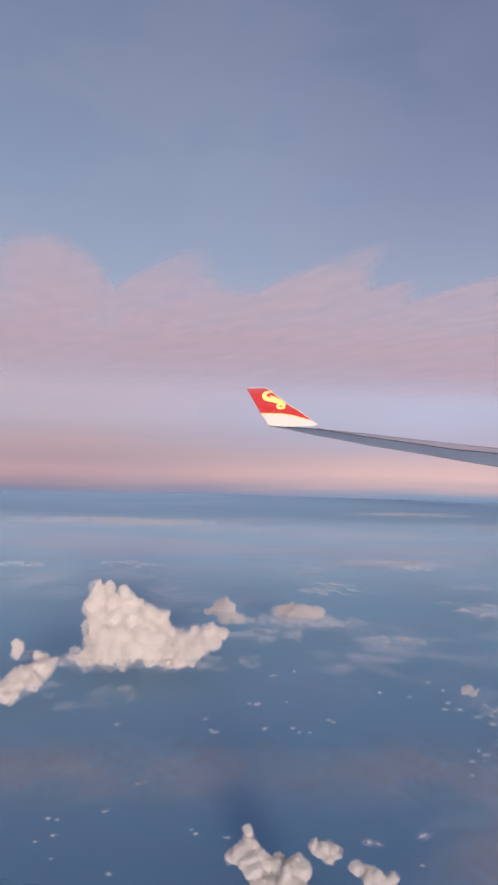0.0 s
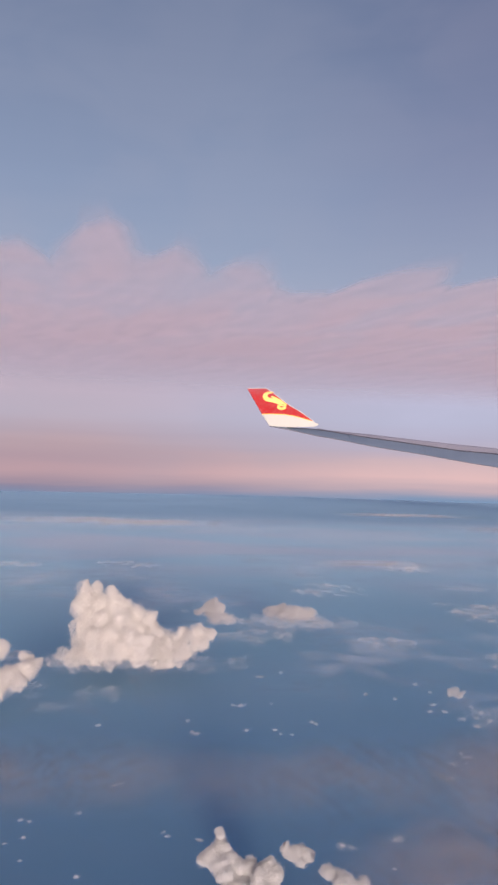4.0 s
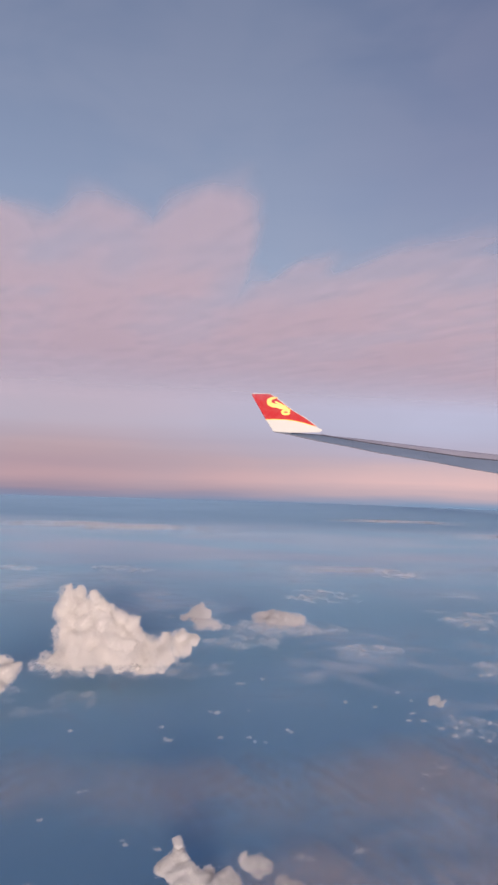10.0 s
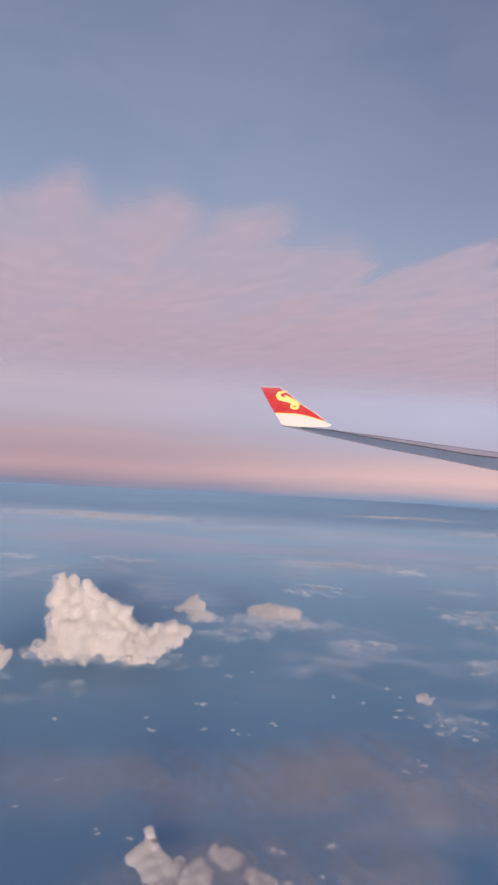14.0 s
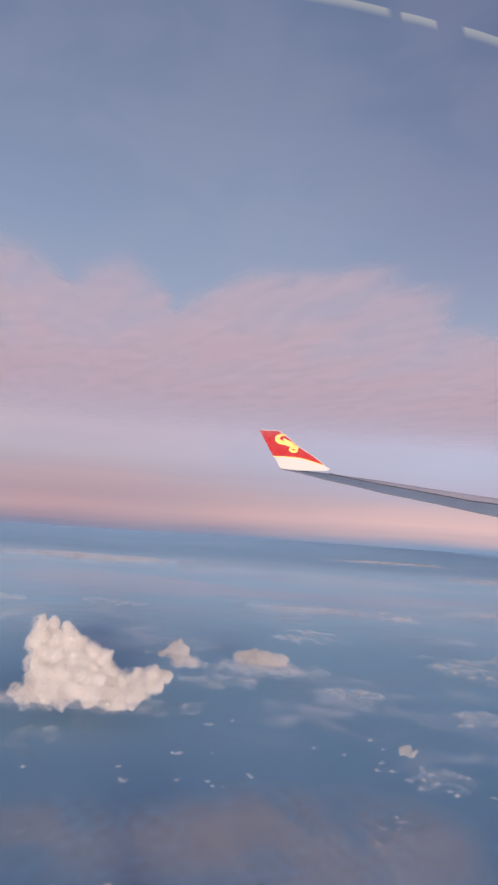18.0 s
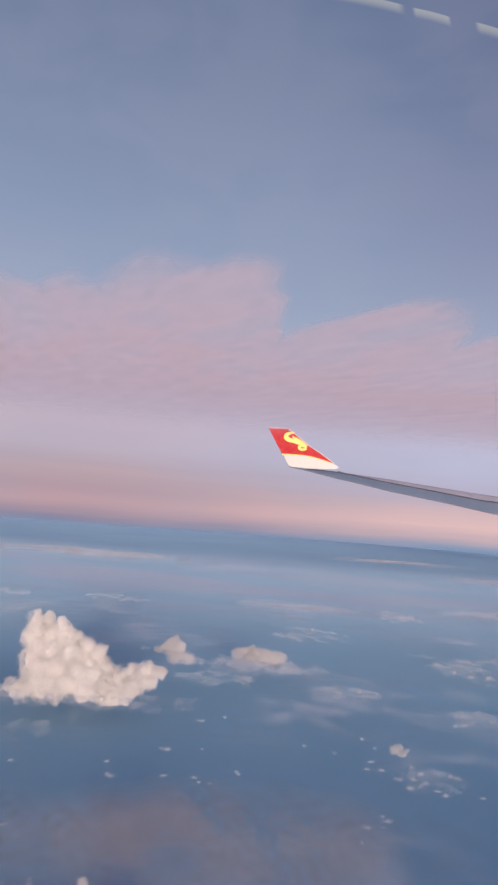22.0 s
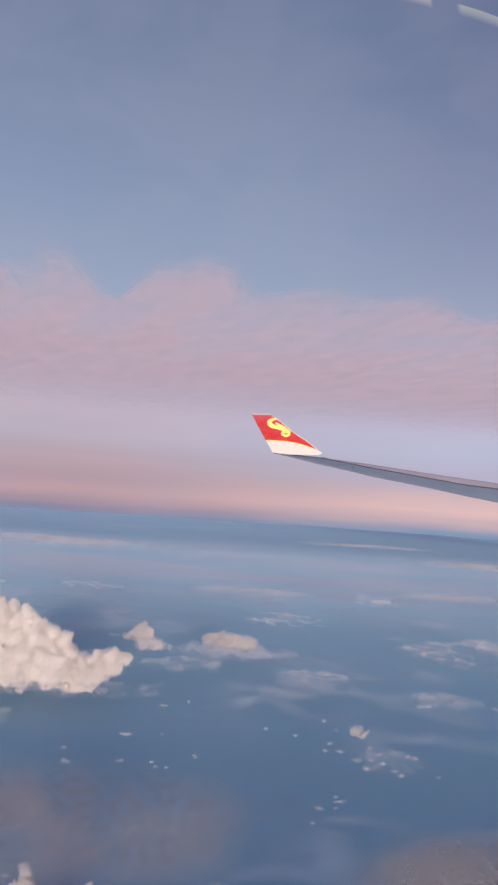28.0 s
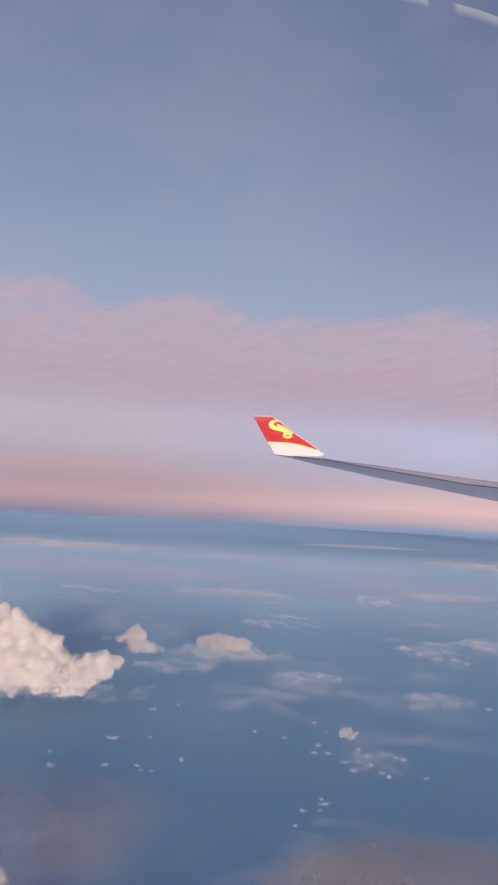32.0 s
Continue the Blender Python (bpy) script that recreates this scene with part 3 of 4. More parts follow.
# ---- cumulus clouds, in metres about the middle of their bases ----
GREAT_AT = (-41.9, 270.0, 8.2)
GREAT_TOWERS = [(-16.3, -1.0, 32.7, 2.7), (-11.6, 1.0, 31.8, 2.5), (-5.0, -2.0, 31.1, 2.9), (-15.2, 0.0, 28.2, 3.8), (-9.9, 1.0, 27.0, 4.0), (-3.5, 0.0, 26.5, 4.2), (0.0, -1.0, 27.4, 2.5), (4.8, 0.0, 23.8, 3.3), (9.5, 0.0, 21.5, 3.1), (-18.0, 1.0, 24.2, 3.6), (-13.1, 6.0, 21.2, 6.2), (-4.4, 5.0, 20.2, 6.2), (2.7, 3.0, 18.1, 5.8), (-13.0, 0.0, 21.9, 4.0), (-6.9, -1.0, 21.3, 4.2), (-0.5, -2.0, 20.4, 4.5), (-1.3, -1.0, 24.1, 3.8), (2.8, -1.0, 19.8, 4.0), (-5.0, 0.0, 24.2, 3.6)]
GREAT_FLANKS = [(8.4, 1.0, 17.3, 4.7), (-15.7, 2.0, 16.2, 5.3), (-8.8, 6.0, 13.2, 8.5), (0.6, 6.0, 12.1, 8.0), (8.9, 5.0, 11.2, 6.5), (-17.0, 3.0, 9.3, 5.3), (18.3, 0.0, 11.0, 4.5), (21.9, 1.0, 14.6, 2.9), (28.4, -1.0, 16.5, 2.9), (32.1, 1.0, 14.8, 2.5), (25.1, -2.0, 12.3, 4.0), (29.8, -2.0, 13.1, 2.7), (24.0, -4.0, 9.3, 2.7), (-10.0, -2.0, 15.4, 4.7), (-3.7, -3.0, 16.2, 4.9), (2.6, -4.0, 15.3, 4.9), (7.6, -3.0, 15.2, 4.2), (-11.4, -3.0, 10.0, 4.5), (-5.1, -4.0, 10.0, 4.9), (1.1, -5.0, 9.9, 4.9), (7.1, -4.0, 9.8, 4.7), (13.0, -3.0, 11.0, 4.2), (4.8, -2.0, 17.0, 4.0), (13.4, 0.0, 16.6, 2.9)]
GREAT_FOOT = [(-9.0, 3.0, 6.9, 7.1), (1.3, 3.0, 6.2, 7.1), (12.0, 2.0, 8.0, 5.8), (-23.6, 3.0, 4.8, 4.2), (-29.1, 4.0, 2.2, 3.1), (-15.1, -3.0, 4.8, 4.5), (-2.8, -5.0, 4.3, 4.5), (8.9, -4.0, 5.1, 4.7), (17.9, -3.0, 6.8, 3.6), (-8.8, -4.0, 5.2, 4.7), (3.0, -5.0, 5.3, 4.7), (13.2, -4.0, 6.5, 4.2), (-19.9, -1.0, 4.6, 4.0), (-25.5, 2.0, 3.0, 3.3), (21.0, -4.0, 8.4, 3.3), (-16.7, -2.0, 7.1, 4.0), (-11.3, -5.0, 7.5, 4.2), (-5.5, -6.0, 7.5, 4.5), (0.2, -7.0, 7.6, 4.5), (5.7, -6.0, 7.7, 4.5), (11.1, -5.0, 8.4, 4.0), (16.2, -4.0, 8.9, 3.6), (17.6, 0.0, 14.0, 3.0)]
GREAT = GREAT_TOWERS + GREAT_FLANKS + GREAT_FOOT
EAST_AT = (-7.5, 308.0, 17.8)
EAST = [(-4.9, 3.0, 10.3, 2.0), (-2.0, 0.0, 11.9, 2.0), (-0.2, 0.0, 9.9, 2.5), (-3.0, 2.0, 8.5, 2.8), (-5.8, 3.0, 7.7, 2.3), (-8.4, 3.0, 6.9, 1.5), (-0.1, 0.0, 6.9, 2.8), (-2.7, 1.0, 5.4, 2.5), (1.7, -1.0, 4.9, 2.8), (4.0, -2.0, 3.9, 2.5), (6.0, -2.0, 2.7, 2.3), (8.3, -3.0, 3.5, 2.0), (6.6, -3.0, 1.2, 1.8), (1.5, -2.0, 2.9, 2.3), (-1.5, -1.0, 3.4, 2.0)]
LENS_AT = (26.9, 345.0, 13.6)
LENS = [(-10.6, 1.0, 3.7, 2.6), (-8.9, 1.0, 5.4, 2.8), (-6.0, 2.0, 3.9, 3.4), (-3.3, 0.0, 4.6, 3.7), (-0.5, 0.0, 4.7, 3.7), (2.2, -2.0, 4.5, 3.4), (5.0, -1.0, 4.1, 3.4), (8.0, 0.0, 3.7, 3.1), (11.5, 1.0, 3.1, 2.6), (-7.9, -3.0, 2.6, 3.1), (-4.1, -4.0, 2.3, 3.1), (0.4, -4.0, 2.4, 3.1), (4.9, -3.0, 2.0, 2.8), (8.9, -2.0, 2.2, 2.6)]
WEST_AT = (-75.5, 235.0, 7.0)
WEST = [(-2.8, 6.0, 17.3, 2.1), (-3.2, 5.0, 16.0, 1.7), (5.1, 5.0, 14.7, 1.7), (8.8, 2.0, 13.2, 2.3), (7.1, 0.0, 12.2, 3.5), (4.9, 0.0, 10.7, 3.5), (2.5, -1.0, 9.8, 3.7), (0.3, -1.0, 8.2, 3.5), (-1.6, -2.0, 7.0, 3.5), (-4.5, -1.0, 4.9, 3.5), (-9.0, 0.0, 3.6, 3.5), (6.1, -5.0, 9.5, 2.5), (-1.2, -5.0, 4.2, 2.7), (-12.4, 0.0, 2.0, 2.9)]
TOWER_AT = (5.2, 137.0, 3.6)
TOWER = [(-3.6, 0.0, 13.2, 1.0), (-3.4, 1.0, 11.4, 1.4), (-3.0, 0.0, 10.2, 2.0), (-4.7, -1.0, 9.4, 2.0), (-6.4, 0.0, 8.2, 1.4), (-1.8, -1.0, 8.8, 2.3), (-3.3, -2.0, 8.4, 2.0), (0.2, -1.0, 7.6, 1.8), (2.4, 0.0, 7.9, 1.1), (2.0, -1.0, 7.0, 1.9), (5.7, -1.0, 6.6, 2.7), (4.1, -2.0, 5.1, 3.4), (7.3, -2.0, 6.8, 1.9), (0.0, -2.0, 3.9, 3.2), (5.3, -4.0, 3.7, 3.2), (-2.8, -3.0, 7.3, 1.8), (2.1, -5.0, 2.2, 3.2)]
SOUTHEAST_AT = (16.2, 134.0, 12.8)
SOUTHEAST = [(-2.3, 0.0, 3.0, 1.0), (-1.2, 0.0, 2.1, 1.3), (-0.2, 0.0, 2.3, 1.4), (0.8, 1.0, 2.1, 1.5), (1.8, 0.0, 1.9, 1.5), (0.4, -1.0, 1.3, 1.2), (1.0, -1.0, 0.6, 0.9)]
FAREAST_AT = (24.5, 128.0, 12.0)
FAREAST = [(-3.4, 0.0, 3.1, 1.4), (-1.9, 1.0, 2.2, 1.4), (-0.8, 0.0, 2.3, 1.3), (0.4, -1.0, 2.2, 1.3), (3.4, 0.0, 1.7, 1.1), (2.0, -1.0, 1.3, 1.3), (-1.0, -1.0, 1.9, 1.0), (1.2, -1.0, 0.7, 1.1)]
SMALL_AT = (73.9, 227.0, 16.0)
SMALL = [(-1.5, 0.0, 1.9, 1.1), (-0.2, 0.0, 1.2, 1.5), (0.8, -1.0, 0.8, 1.1), (1.9, 0.0, 1.5, 0.7), (-1.8, 0.0, 0.5, 0.7), (0.5, 1.0, 2.2, 0.7)]

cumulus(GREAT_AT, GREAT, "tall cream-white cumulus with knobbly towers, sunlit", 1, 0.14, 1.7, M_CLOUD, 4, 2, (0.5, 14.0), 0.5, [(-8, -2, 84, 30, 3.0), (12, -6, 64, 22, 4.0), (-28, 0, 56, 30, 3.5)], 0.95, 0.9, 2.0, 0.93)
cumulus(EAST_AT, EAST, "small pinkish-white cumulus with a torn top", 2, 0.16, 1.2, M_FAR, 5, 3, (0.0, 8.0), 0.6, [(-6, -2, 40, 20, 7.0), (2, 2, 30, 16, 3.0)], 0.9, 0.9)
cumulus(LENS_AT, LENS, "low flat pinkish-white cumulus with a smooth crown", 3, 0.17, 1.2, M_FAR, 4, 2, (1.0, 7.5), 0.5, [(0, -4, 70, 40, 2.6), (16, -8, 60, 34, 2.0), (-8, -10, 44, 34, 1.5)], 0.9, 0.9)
cumulus(WEST_AT, WEST, "string of rounded cream-white cumulus heads", 4, 0.13, 1.8, M_CLOUD, 4, 3, (0.0, 8.0), 0.5, [(-4, 4, 40, 22, 4.0)], 0.6, 0.8, 1.6, 0.88)
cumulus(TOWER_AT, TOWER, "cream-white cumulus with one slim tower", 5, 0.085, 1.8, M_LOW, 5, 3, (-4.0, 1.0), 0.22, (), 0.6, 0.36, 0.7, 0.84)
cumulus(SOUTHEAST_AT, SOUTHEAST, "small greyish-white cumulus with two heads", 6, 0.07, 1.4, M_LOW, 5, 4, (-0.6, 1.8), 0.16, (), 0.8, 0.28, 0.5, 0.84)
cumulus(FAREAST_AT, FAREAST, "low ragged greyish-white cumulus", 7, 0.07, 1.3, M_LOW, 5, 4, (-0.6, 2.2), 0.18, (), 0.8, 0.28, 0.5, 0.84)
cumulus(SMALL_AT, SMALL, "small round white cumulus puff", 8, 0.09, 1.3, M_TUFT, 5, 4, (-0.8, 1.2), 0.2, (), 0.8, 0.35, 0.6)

# low scraps of thin cloud round the cumulus
for k, (x, y, width, depth, label) in enumerate([
        (-54, 217, 26, 24, "thin white cloud scrap over the blue sea"), (-41, 222, 22, 20, "thin white cloud scrap over the blue sea"),
        (66, 302, 38, 26, "faint flat patch of white cloud"), (128, 372, 56, 60, "broken patch of small white clouds"),
        (54, 436, 60, 46, "faint broken bank of white cloud far off"), (2, 266, 28, 22, "thin white scraps beside the tall cumulus"),
        (-40, 262, 92, 24, "soft white skirt of cloud below the tall cumulus"), (162, 392, 44, 50, "broken patch of small white clouds"),
        (30, 335, 76, 34, "thin white vapour round the flat cumulus"), (-164, 518, 56, 30, "faint far line of white cloud"),
        (-90, 535, 70, 44, "faint far line of white cloud"), (123, 550, 60, 60, "faint far patch of white cloud"),
        (-82, 262, 40, 26, "thin white vapour behind the cumulus heads"), (-70, 222, 36, 20, "thin white vapour below the cumulus heads"),
        (81, 207, 26, 22, "lacy scraps of cloud round small puffs"), (112, 273, 40, 18, "lacy scraps of thin white cloud"),
        (10, 300, 60, 26, "thin grey-white vapour between the cumulus clouds")]):
    scrap = lace("cloud_patch", width, depth * 1.5, 20.0 + k * 1.7, 0.040 + 0.00018 * y, M_LACE)
    scrap.matrix_world = pose(x, y, 14.5 + 0.12 * k, 0, 0, (k * 37) % 30 - 15)
    tagged(scrap, label=label, category="cloud", group="thin scraps of low cloud", kind="stuff")

# small puffs, scattered: four shapes, copied
PUFFS = []
rng = random.Random(11)
for k in range(4):
    dice = np.random.default_rng(60 + k)
    clumps = np.cumsum(dice.uniform(-1, 1, (5, 3)) * np.array((0.42, 0.3, 0.16)), axis=0)
    pick = dice.integers(0, 5, 700)
    spread = dice.normal(0, 1, (700, 3)) * np.array((0.55, 0.46, 0.34))
    ob = core("cloud_puff", [(c + np.array((0, 0, 0.4)), 0.34, c) for c in clumps], 0.20, 0.05, -1.0, M_TUFT[1])
    loose = flakes("vapour", clumps[pick] + spread + np.array((0, 0, 0.4)), unit(spread + np.array((0.1, -0.4, 0.6))), 0.06, dice, M_TUFT[0], ob)
    tagged(loose, label="loose soft vapour round the puff", kind="stuff")
    tagged(ob, label="tiny white cloud puff above the sea", category="cloud", group="small cloud puffs")
    ob.location = [(-91, 281, 15), (36, 139, 15), (73, 202, 15), (25, 137, 15)][k]
    ob.scale = (1.3, 1.1, 0.9)
    PUFFS.append(ob)
PLACES_NEAR = [(-11, 202, 0.8), (25, 205, 0.7), (2, 217, 0.9), (-35, 194, 1.1), (-29, 149, 1.0), (-40, 145, 0.7), (-37, 142, 0.6), (-36, 135, 0.7), (-35, 130, 0.5),
               (-39, 133, 0.4), (-23, 125, 0.9), (-24, 162, 0.7), (-10, 141, 0.6), (-3, 139, 0.9), (27, 136, 0.9), (34, 131, 0.6), (10, 245, 1.0), (18, 250, 0.8),
               (14, 220, 0.7), (-9, 196, 1.0), (6, 196, 1.0), (14, 198, 0.6), (19, 195, 0.6), (26, 200, 0.7), (-22, 159, 0.6), (-9, 138, 0.6), (63, 216, 1.1)]
PLACES_EAST = [(76, 218, 1.2), (71, 212, 1.4), (78, 215, 1.4), (75, 209, 1.0), (78, 207, 1.0), (80, 202, 1.0), (86, 213, 1.0), (88, 211, 0.8), (82, 201, 1.0),
               (92, 202, 0.8), (64, 218, 0.9), (67, 214, 1.0), (63, 186, 0.7), (63, 181, 1.0), (62, 178, 0.7), (58, 175, 0.8), (56, 170, 0.5), (-8, 193, 1.1),
               (4, 213, 1.2), (16, 195, 0.8), (45, 230, 0.9), (54, 227, 0.7), (64, 241, 1.0), (68, 236, 0.9), (102, 271, 1.7), (104, 268, 1.3), (117, 277, 1.6), (131, 273, 1.3)]
PLACES_FAR = [(124, 362, 2.6), (131, 358, 2.2), (138, 352, 2.4), (118, 372, 2.0), (143, 346, 1.8), (160, 392, 2.4), (168, 386, 2.0), (62, 300, 1.8), (70, 304, 2.0), (56, 306, 1.4)]
for k, (x, y, size) in enumerate(PLACES_NEAR + PLACES_EAST + PLACES_FAR):
    grow = size * rng.uniform(0.6, 0.95)
    m = pose(x, y, 14.0 + rng.uniform(0, 2.0), 0, 0, rng.uniform(-25, 25)) @ Matrix.Diagonal((grow * rng.uniform(0.8, 1.2), grow * 0.9, grow * rng.uniform(0.7, 1.1), 1))
    copy_thing(PUFFS[k % 4], m)

# ---- the wing, with its upswept tip ----
STEP = 1.238                                    # length of the wing's drawing unit
wing = new("aircraft_wing")
wing.matrix_world = pose(42.3, 1492.0, 196.7, 2.77, -1.30, -0.06)
tagged(wing, label="long grey aircraft wing with a red and white winglet", category="wing")


def bend(table, s):
    for (a, va), (b, vb) in zip(table, table[1:]):
        if s <= b:
            return va + (vb - va) * (s - a) / (b - a)
    return table[-1][1]


LEAD = [(0, 0), (32, -1.2), (80, -2.0), (104, -7), (177, -14), (271, -25), (337, -32), (406, -39), (700, -66)]      # leading edge
SLAT = [(0, -0.4), (32, -3), (80, -6), (104, -9.5), (177, -21), (227, -28), (337, -44), (406, -50), (700, -82)]    # rear rim of the slats
TRAIL = [(0, -1.0), (32, -7), (77, -17), (124, -25), (171, -35), (271, -51), (337, -63), (406, -74), (700, -122)]  # trailing edge
CHORD = [(0, 30), (100, 36), (406, 48), (700, 64)]


def grid_mesh(columns, close=False):
    bm = bmesh.new()
    made = [[bm.verts.new(Vector(p) * STEP) for p in column] for column in columns]
    for a, b in zip(made, made[1:]):
        count = len(a) if close else len(a) - 1
        for i in range(count):
            j = (i + 1) % len(a)
            bm.faces.new((a[i], b[i], b[j], a[j]))
    if close:
        bm.faces.new(made[0])
        bm.faces.new(list(reversed(made[-1])))
    bmesh.ops.recalc_face_normals(bm, faces=bm.faces)
    return bm


def between(s, share):
    low = bend(TRAIL, s)
    return low + (bend(SLAT, s) - low) * share


def wing_ring(s):
    """The main box of the wing at s: trailing edge, back, slat line and belly."""
    c, low, top = bend(CHORD, s), bend(TRAIL, s), bend(SLAT, s)
    deep = min(3.5, 0.12 * (top - low) + 0.4)
    return [(s, -0.5 * c, low), (s, -0.22 * c, between(s, 0.36) + 0.5), (s, 0.08 * c, between(s, 0.72) + 0.5), (s, 0.30 * c, top),
            (s, 0.30 * c, top - deep), (s, 0.05 * c, between(s, 0.6) - deep), (s, -0.25 * c, between(s, 0.3) - deep), (s, -0.5 * c, low - 0.3)]


SPANS = [0, 14, 32, 56, 80, 104, 140, 177, 227, 271, 337, 406, 500, 600, 700]
for a, b in ((0, 140), (140.4, 271), (271.4, 406), (406.4, 700)):
    cuts = [a] + [s for s in SPANS if a < s < b] + [b]
    part("skin_panel", grid_mesh([wing_ring(s) for s in cuts], True), M_SKIN, wing, "blue-grey painted skin of the wing", smooth=False)


def slat_ring(s):
    c, top, low = bend(CHORD, s), bend(LEAD, s), bend(SLAT, s)
    return [(s, 0.315 * c, low + 0.7), (s, 0.42 * c, low + (top - low) * 0.7 + 0.6), (s, 0.48 * c, top - 0.2), (s, 0.5 * c, top - 0.8), (s, 0.45 * c, top - 1.6), (s, 0.32 * c, low - 0.6)]


for a, b in ((86, 196), (196.5, 318), (318.5, 452), (452.5, 700)):
    cuts = [a] + [s for s in SPANS if a < s < b] + [b]
    part("slat", grid_mesh([slat_ring(s) for s in cuts], True), M_FLAP, wing, "mauve-grey slat along the leading edge", smooth=False)


def seam_ring(s):
    c, low = bend(CHORD, s), bend(SLAT, s)
    wide = 0.5 + 0.5 * min(1.0, s / 300)
    return [(s, 0.290 * c, low + wide + 0.5), (s, 0.280 * c, low - wide + 0.5), (s, 0.30 * c, low - wide - 0.6), (s, 0.312 * c, low + wide - 0.6)]


part("slat_gap", grid_mesh([seam_ring(s) for s in SPANS[2:]], True), M_DARK, wing, "dark gap behind the slats")


def seal_ring(s):
    c, low = bend(CHORD, s), bend(TRAIL, s)
    return [(s, -0.505 * c, low + 0.5), (s, -0.505 * c, low - 0.5), (s, -0.49 * c, low - 0.6), (s, -0.485 * c, low + 0.6)]


part("trailing_edge", grid_mesh([seal_ring(s) for s in SPANS], True), M_EDGE, wing, "dark narrow trailing edge")


def plate(outline, near, far, mat, name, parent, label="", soft=0.5):
    """A flat panel with the outline, between two depths, its edges eased."""
    bm = bmesh.new()
    front = [bm.verts.new(Vector((x, near, z)) * STEP) for x, z in outline]
    back = [bm.verts.new(Vector((x, far, z)) * STEP) for x, z in outline]
    bm.faces.new(front)
    bm.faces.new(list(reversed(back)))
    count = len(outline)
    for i in range(count):
        j = (i + 1) % count
        bm.faces.new((front[j], front[i], back[i], back[j]))
    bmesh.ops.recalc_face_normals(bm, faces=bm.faces)
    if soft:
        bmesh.ops.bevel(bm, geom=[e for e in bm.edges if abs(e.verts[0].co.y - e.verts[1].co.y) < 0.01], offset=soft, segments=2, affect="EDGES", clamp_overlap=True)
    return part(name, bm, mat, parent, label, smooth=False)


winglet = plate([(-13.5, 20.5), (0, 20.6), (24, 19.8), (40, 17.6), (56, 13.6), (68, 10.0), (77, 7.5), (87, 2.5), (80, -1.5), (32, -2.5), (0, -0.5)], -3.0, 3.0, M_WHITE, "winglet", wing,
                "cream-white root of the winglet")
plate([(-39.6, 66), (-6.4, 66.4), (2, 60.5), (10, 55), (34, 36.5), (56, 23.5), (77.5, 8.2), (68, 10.2), (56, 13.8), (40, 17.8), (24, 20.0), (0, 20.8), (-13.6, 20.6)], -3.1, 2.9, M_RED, "tip_panel", winglet,
      "bright red painted tip panel")
plate([(-39.0, 66.2), (-6.0, 66.6), (-6.4, 65.6), (-38.6, 65.3)], -3.3, 3.1, M_WHITE, "tip_edge", winglet, "thin pale edge along the top", 0)
plate([(-5.6, 66.2), (10.8, 55.1), (34.8, 36.7), (56.8, 23.8), (78.2, 8.2), (77.0, 8.0), (55.6, 23.3), (33.6, 36.3), (9.6, 54.7), (-6.8, 66.0)], -3.3, 3.1, M_WHITE, "rear_edge", winglet, "thin pale edge along the slope", 0)
plate([(-13.8, 21.2), (0, 21.5), (24, 20.7), (40, 18.5), (56, 14.5), (68, 10.9), (77, 8.2), (68, 9.6), (56, 13.2), (40, 17.2), (24, 19.4), (0, 20.2), (-13.5, 20.0)], -3.5, -3.0, M_YELLOW, "trim_line", winglet, "thin yellow line between red and white", 0)


def stroke(points, widths, name, label):
    """A flat ribbon along the points, of changing width."""
    columns = []
    for i, (x, z) in enumerate(points):
        x0, z0 = points[max(0, i - 1)]
        x1, z1 = points[min(len(points) - 1, i + 1)]
        d = math.hypot(x1 - x0, z1 - z0)
        nx, nz, h = -(z1 - z0) / d, (x1 - x0) / d, widths[i] * 0.54
        columns.append([(x + nx * h, -3.6, z + nz * h), (x - nx * h, -3.6, z - nz * h), (x - nx * h, -3.1, z - nz * h), (x + nx * h, -3.1, z + nz * h)])
    return part(name, grid_mesh(columns, True), M_YELLOW, winglet, label, smooth=False)


def arc(cx, cz, rx, rz, a, b, count):
    return [(cx + rx * math.cos(radians(a + (b - a) * k / count)), cz + rz * math.sin(radians(a + (b - a) * k / count))) for k in range(count + 1)]


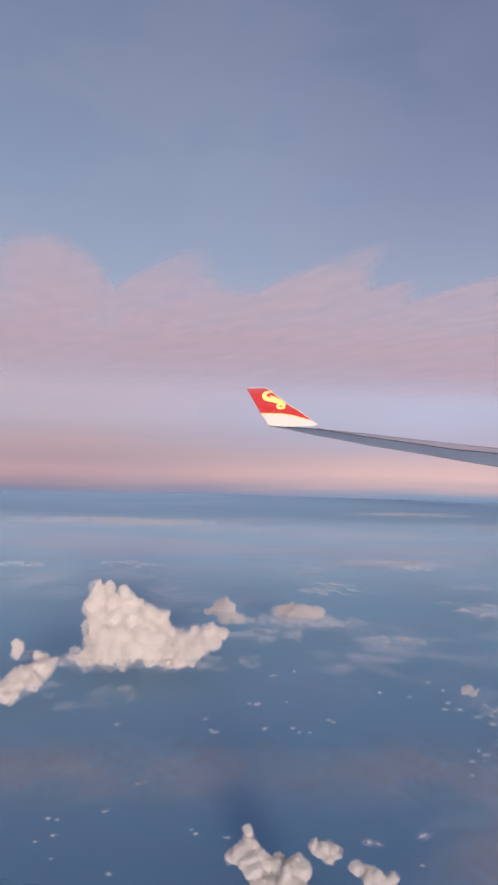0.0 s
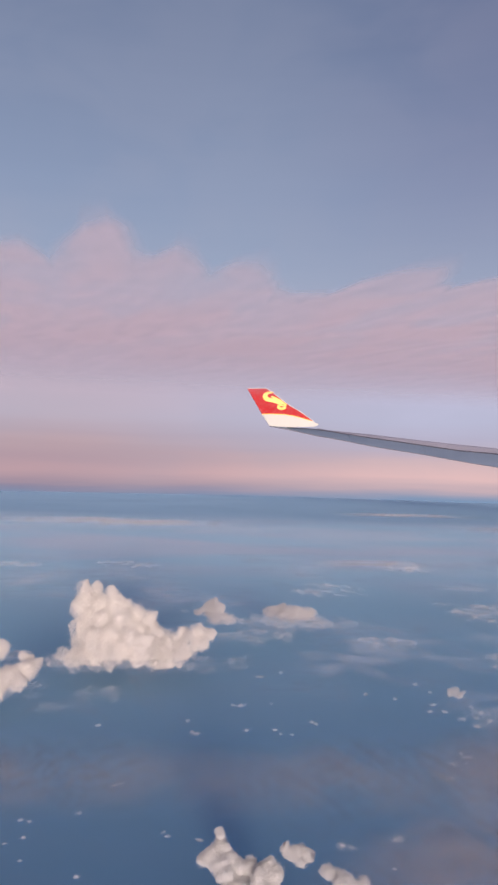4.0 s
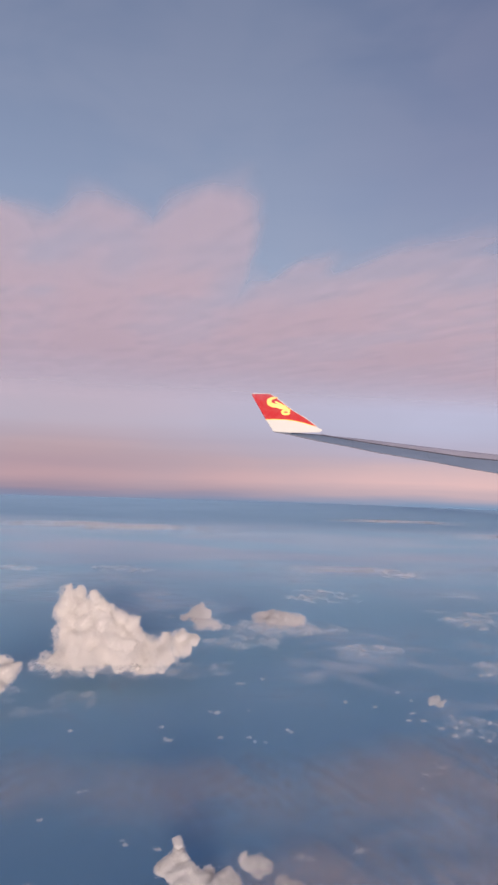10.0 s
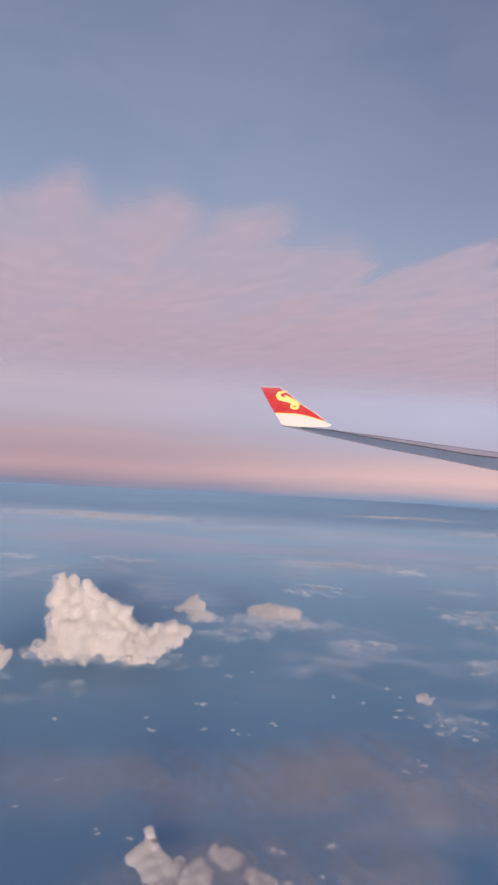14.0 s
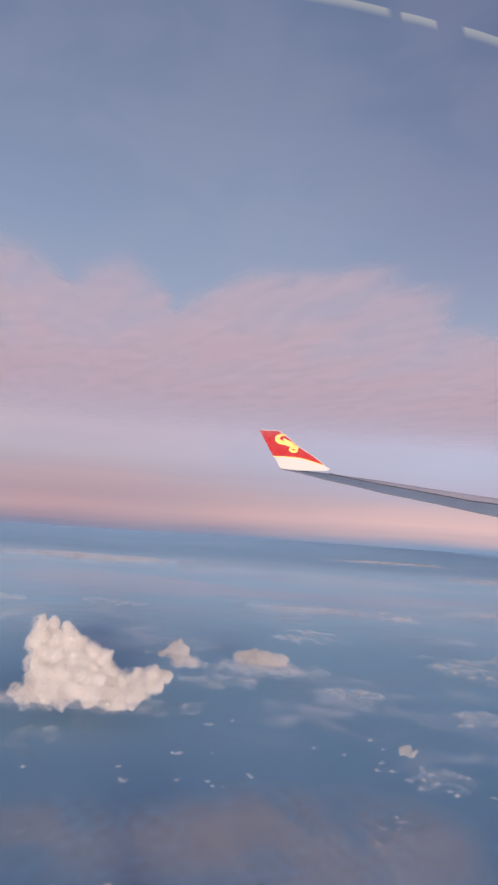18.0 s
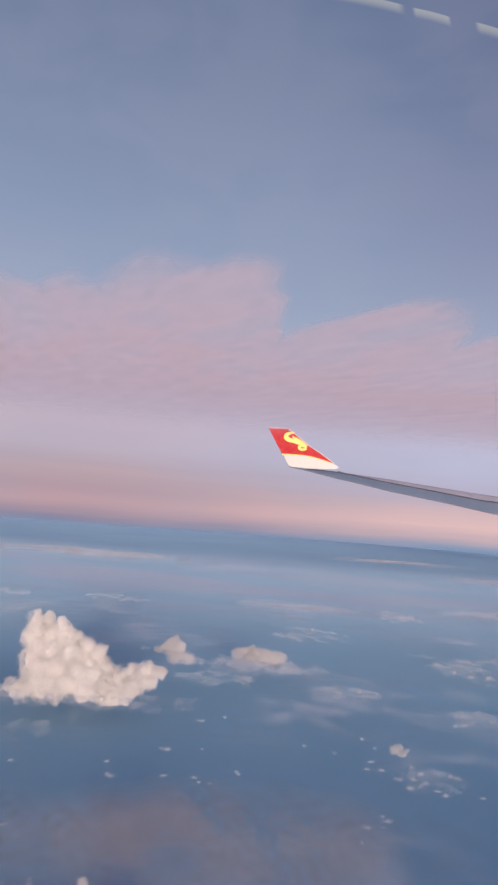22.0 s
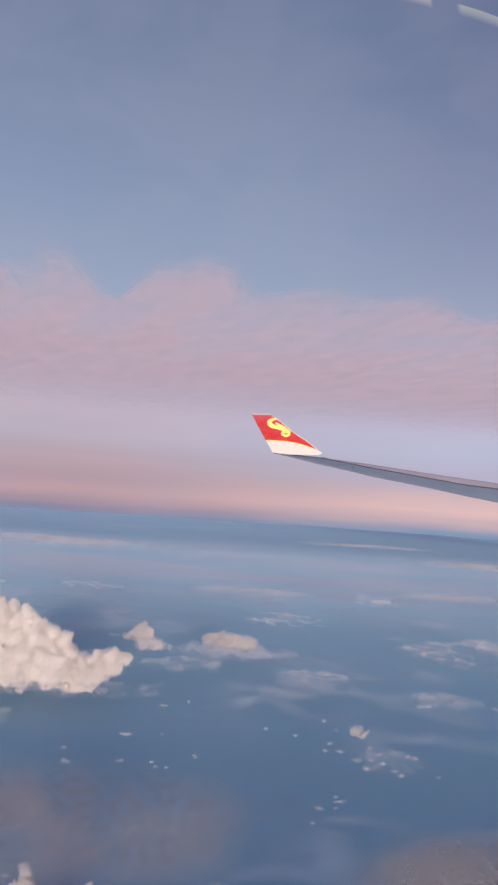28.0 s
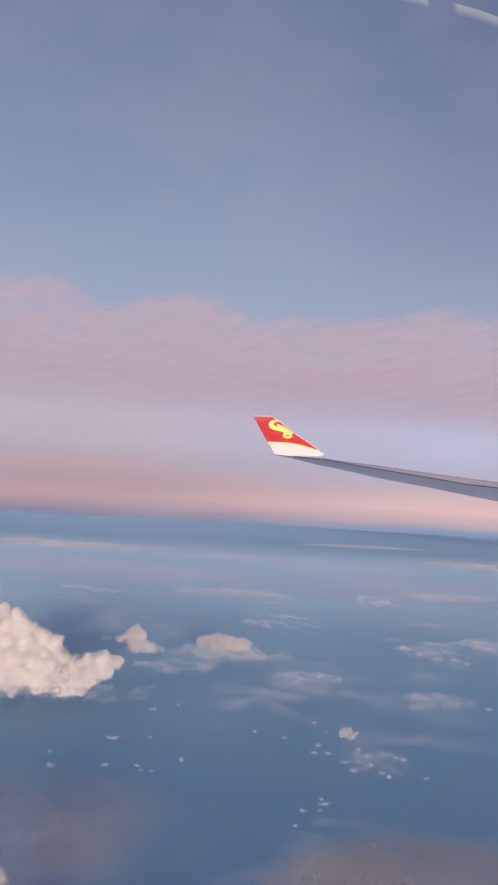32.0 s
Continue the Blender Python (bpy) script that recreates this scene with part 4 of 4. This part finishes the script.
sweep = arc(4, 52, 12, 6.8, 75, 250, 12) + [(6, 44.5), (14, 41.8), (22, 39.6), (30, 37.6)]
stroke(sweep, [1.2, 2.2, 3.2, 4.2, 5.2, 6.2, 7.0, 7.4, 7.6, 7.6, 7.4, 7.0, 6.6, 6.2, 5.6, 4.4, 2.0], "emblem_sweep", "yellow curling stroke of the emblem")
stroke([(3, 52), (6, 50.2), (12, 47.5), (19, 44), (26, 40)], [2.0, 3.2, 3.8, 3.4, 1.8], "emblem_stroke", "short yellow stroke of the emblem")
stroke(arc(21.5, 33.6, 6.2, 3.4, 0, 352, 20), [4.2] * 21, "emblem_ring", "yellow ring of the emblem")

# ---- pale glowing strips beyond the wing, imitating cabin ceiling lights reflected in the window ----
m_glow, n = material("painted_reflection")
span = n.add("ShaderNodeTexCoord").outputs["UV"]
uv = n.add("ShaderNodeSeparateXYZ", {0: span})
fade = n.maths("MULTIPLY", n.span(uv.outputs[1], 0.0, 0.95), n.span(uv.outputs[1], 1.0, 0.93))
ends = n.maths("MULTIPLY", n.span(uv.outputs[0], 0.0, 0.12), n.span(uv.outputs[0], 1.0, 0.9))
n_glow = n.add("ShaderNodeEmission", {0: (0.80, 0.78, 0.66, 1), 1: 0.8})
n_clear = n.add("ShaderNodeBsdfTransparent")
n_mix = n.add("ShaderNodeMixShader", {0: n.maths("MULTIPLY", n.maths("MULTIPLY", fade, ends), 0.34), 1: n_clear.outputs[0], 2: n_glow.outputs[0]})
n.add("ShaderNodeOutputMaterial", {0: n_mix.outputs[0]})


def reflection_strip(x0, z0, x1, z1, sag, deep):
    """A slim bowed strip with a soft lower side."""
    bm = bmesh.new()
    layer = bm.loops.layers.uv.new()
    cols = []
    for k in range(13):
        s = k / 12
        x, z = x0 + (x1 - x0) * s, z0 + (z1 - z0) * s + sag * 4 * s * (1 - s)
        cols.append([(bm.verts.new((x + 0.25 * deep * (1 - q), 1492 + 4 * math.sin(3 * q), z - deep * (1 - q))), s, q) for q in (0, 0.25, 0.5, 0.75, 1)])
    for a, b in zip(cols, cols[1:]):
        for i in range(4):
            ring = (a[i], b[i], b[i + 1], a[i + 1])
            face = bm.faces.new([c[0] for c in ring])
            for loop, c in zip(face.loops, ring):
                loop[layer].uv = (c[1], c[2])
    ob = part("reflection_strip", bm, m_glow)
    return tagged(ob, label="pale glowing strip imitating a window reflection of ceiling light against the dusk sky", category="light", group="strips of ceiling light")


reflection_strip(10, 1330, 240, 1288, 4, 32)
reflection_strip(252, 1284, 345, 1262, 2, 30)
reflection_strip(396, 1254, 520, 1214, 3, 34)
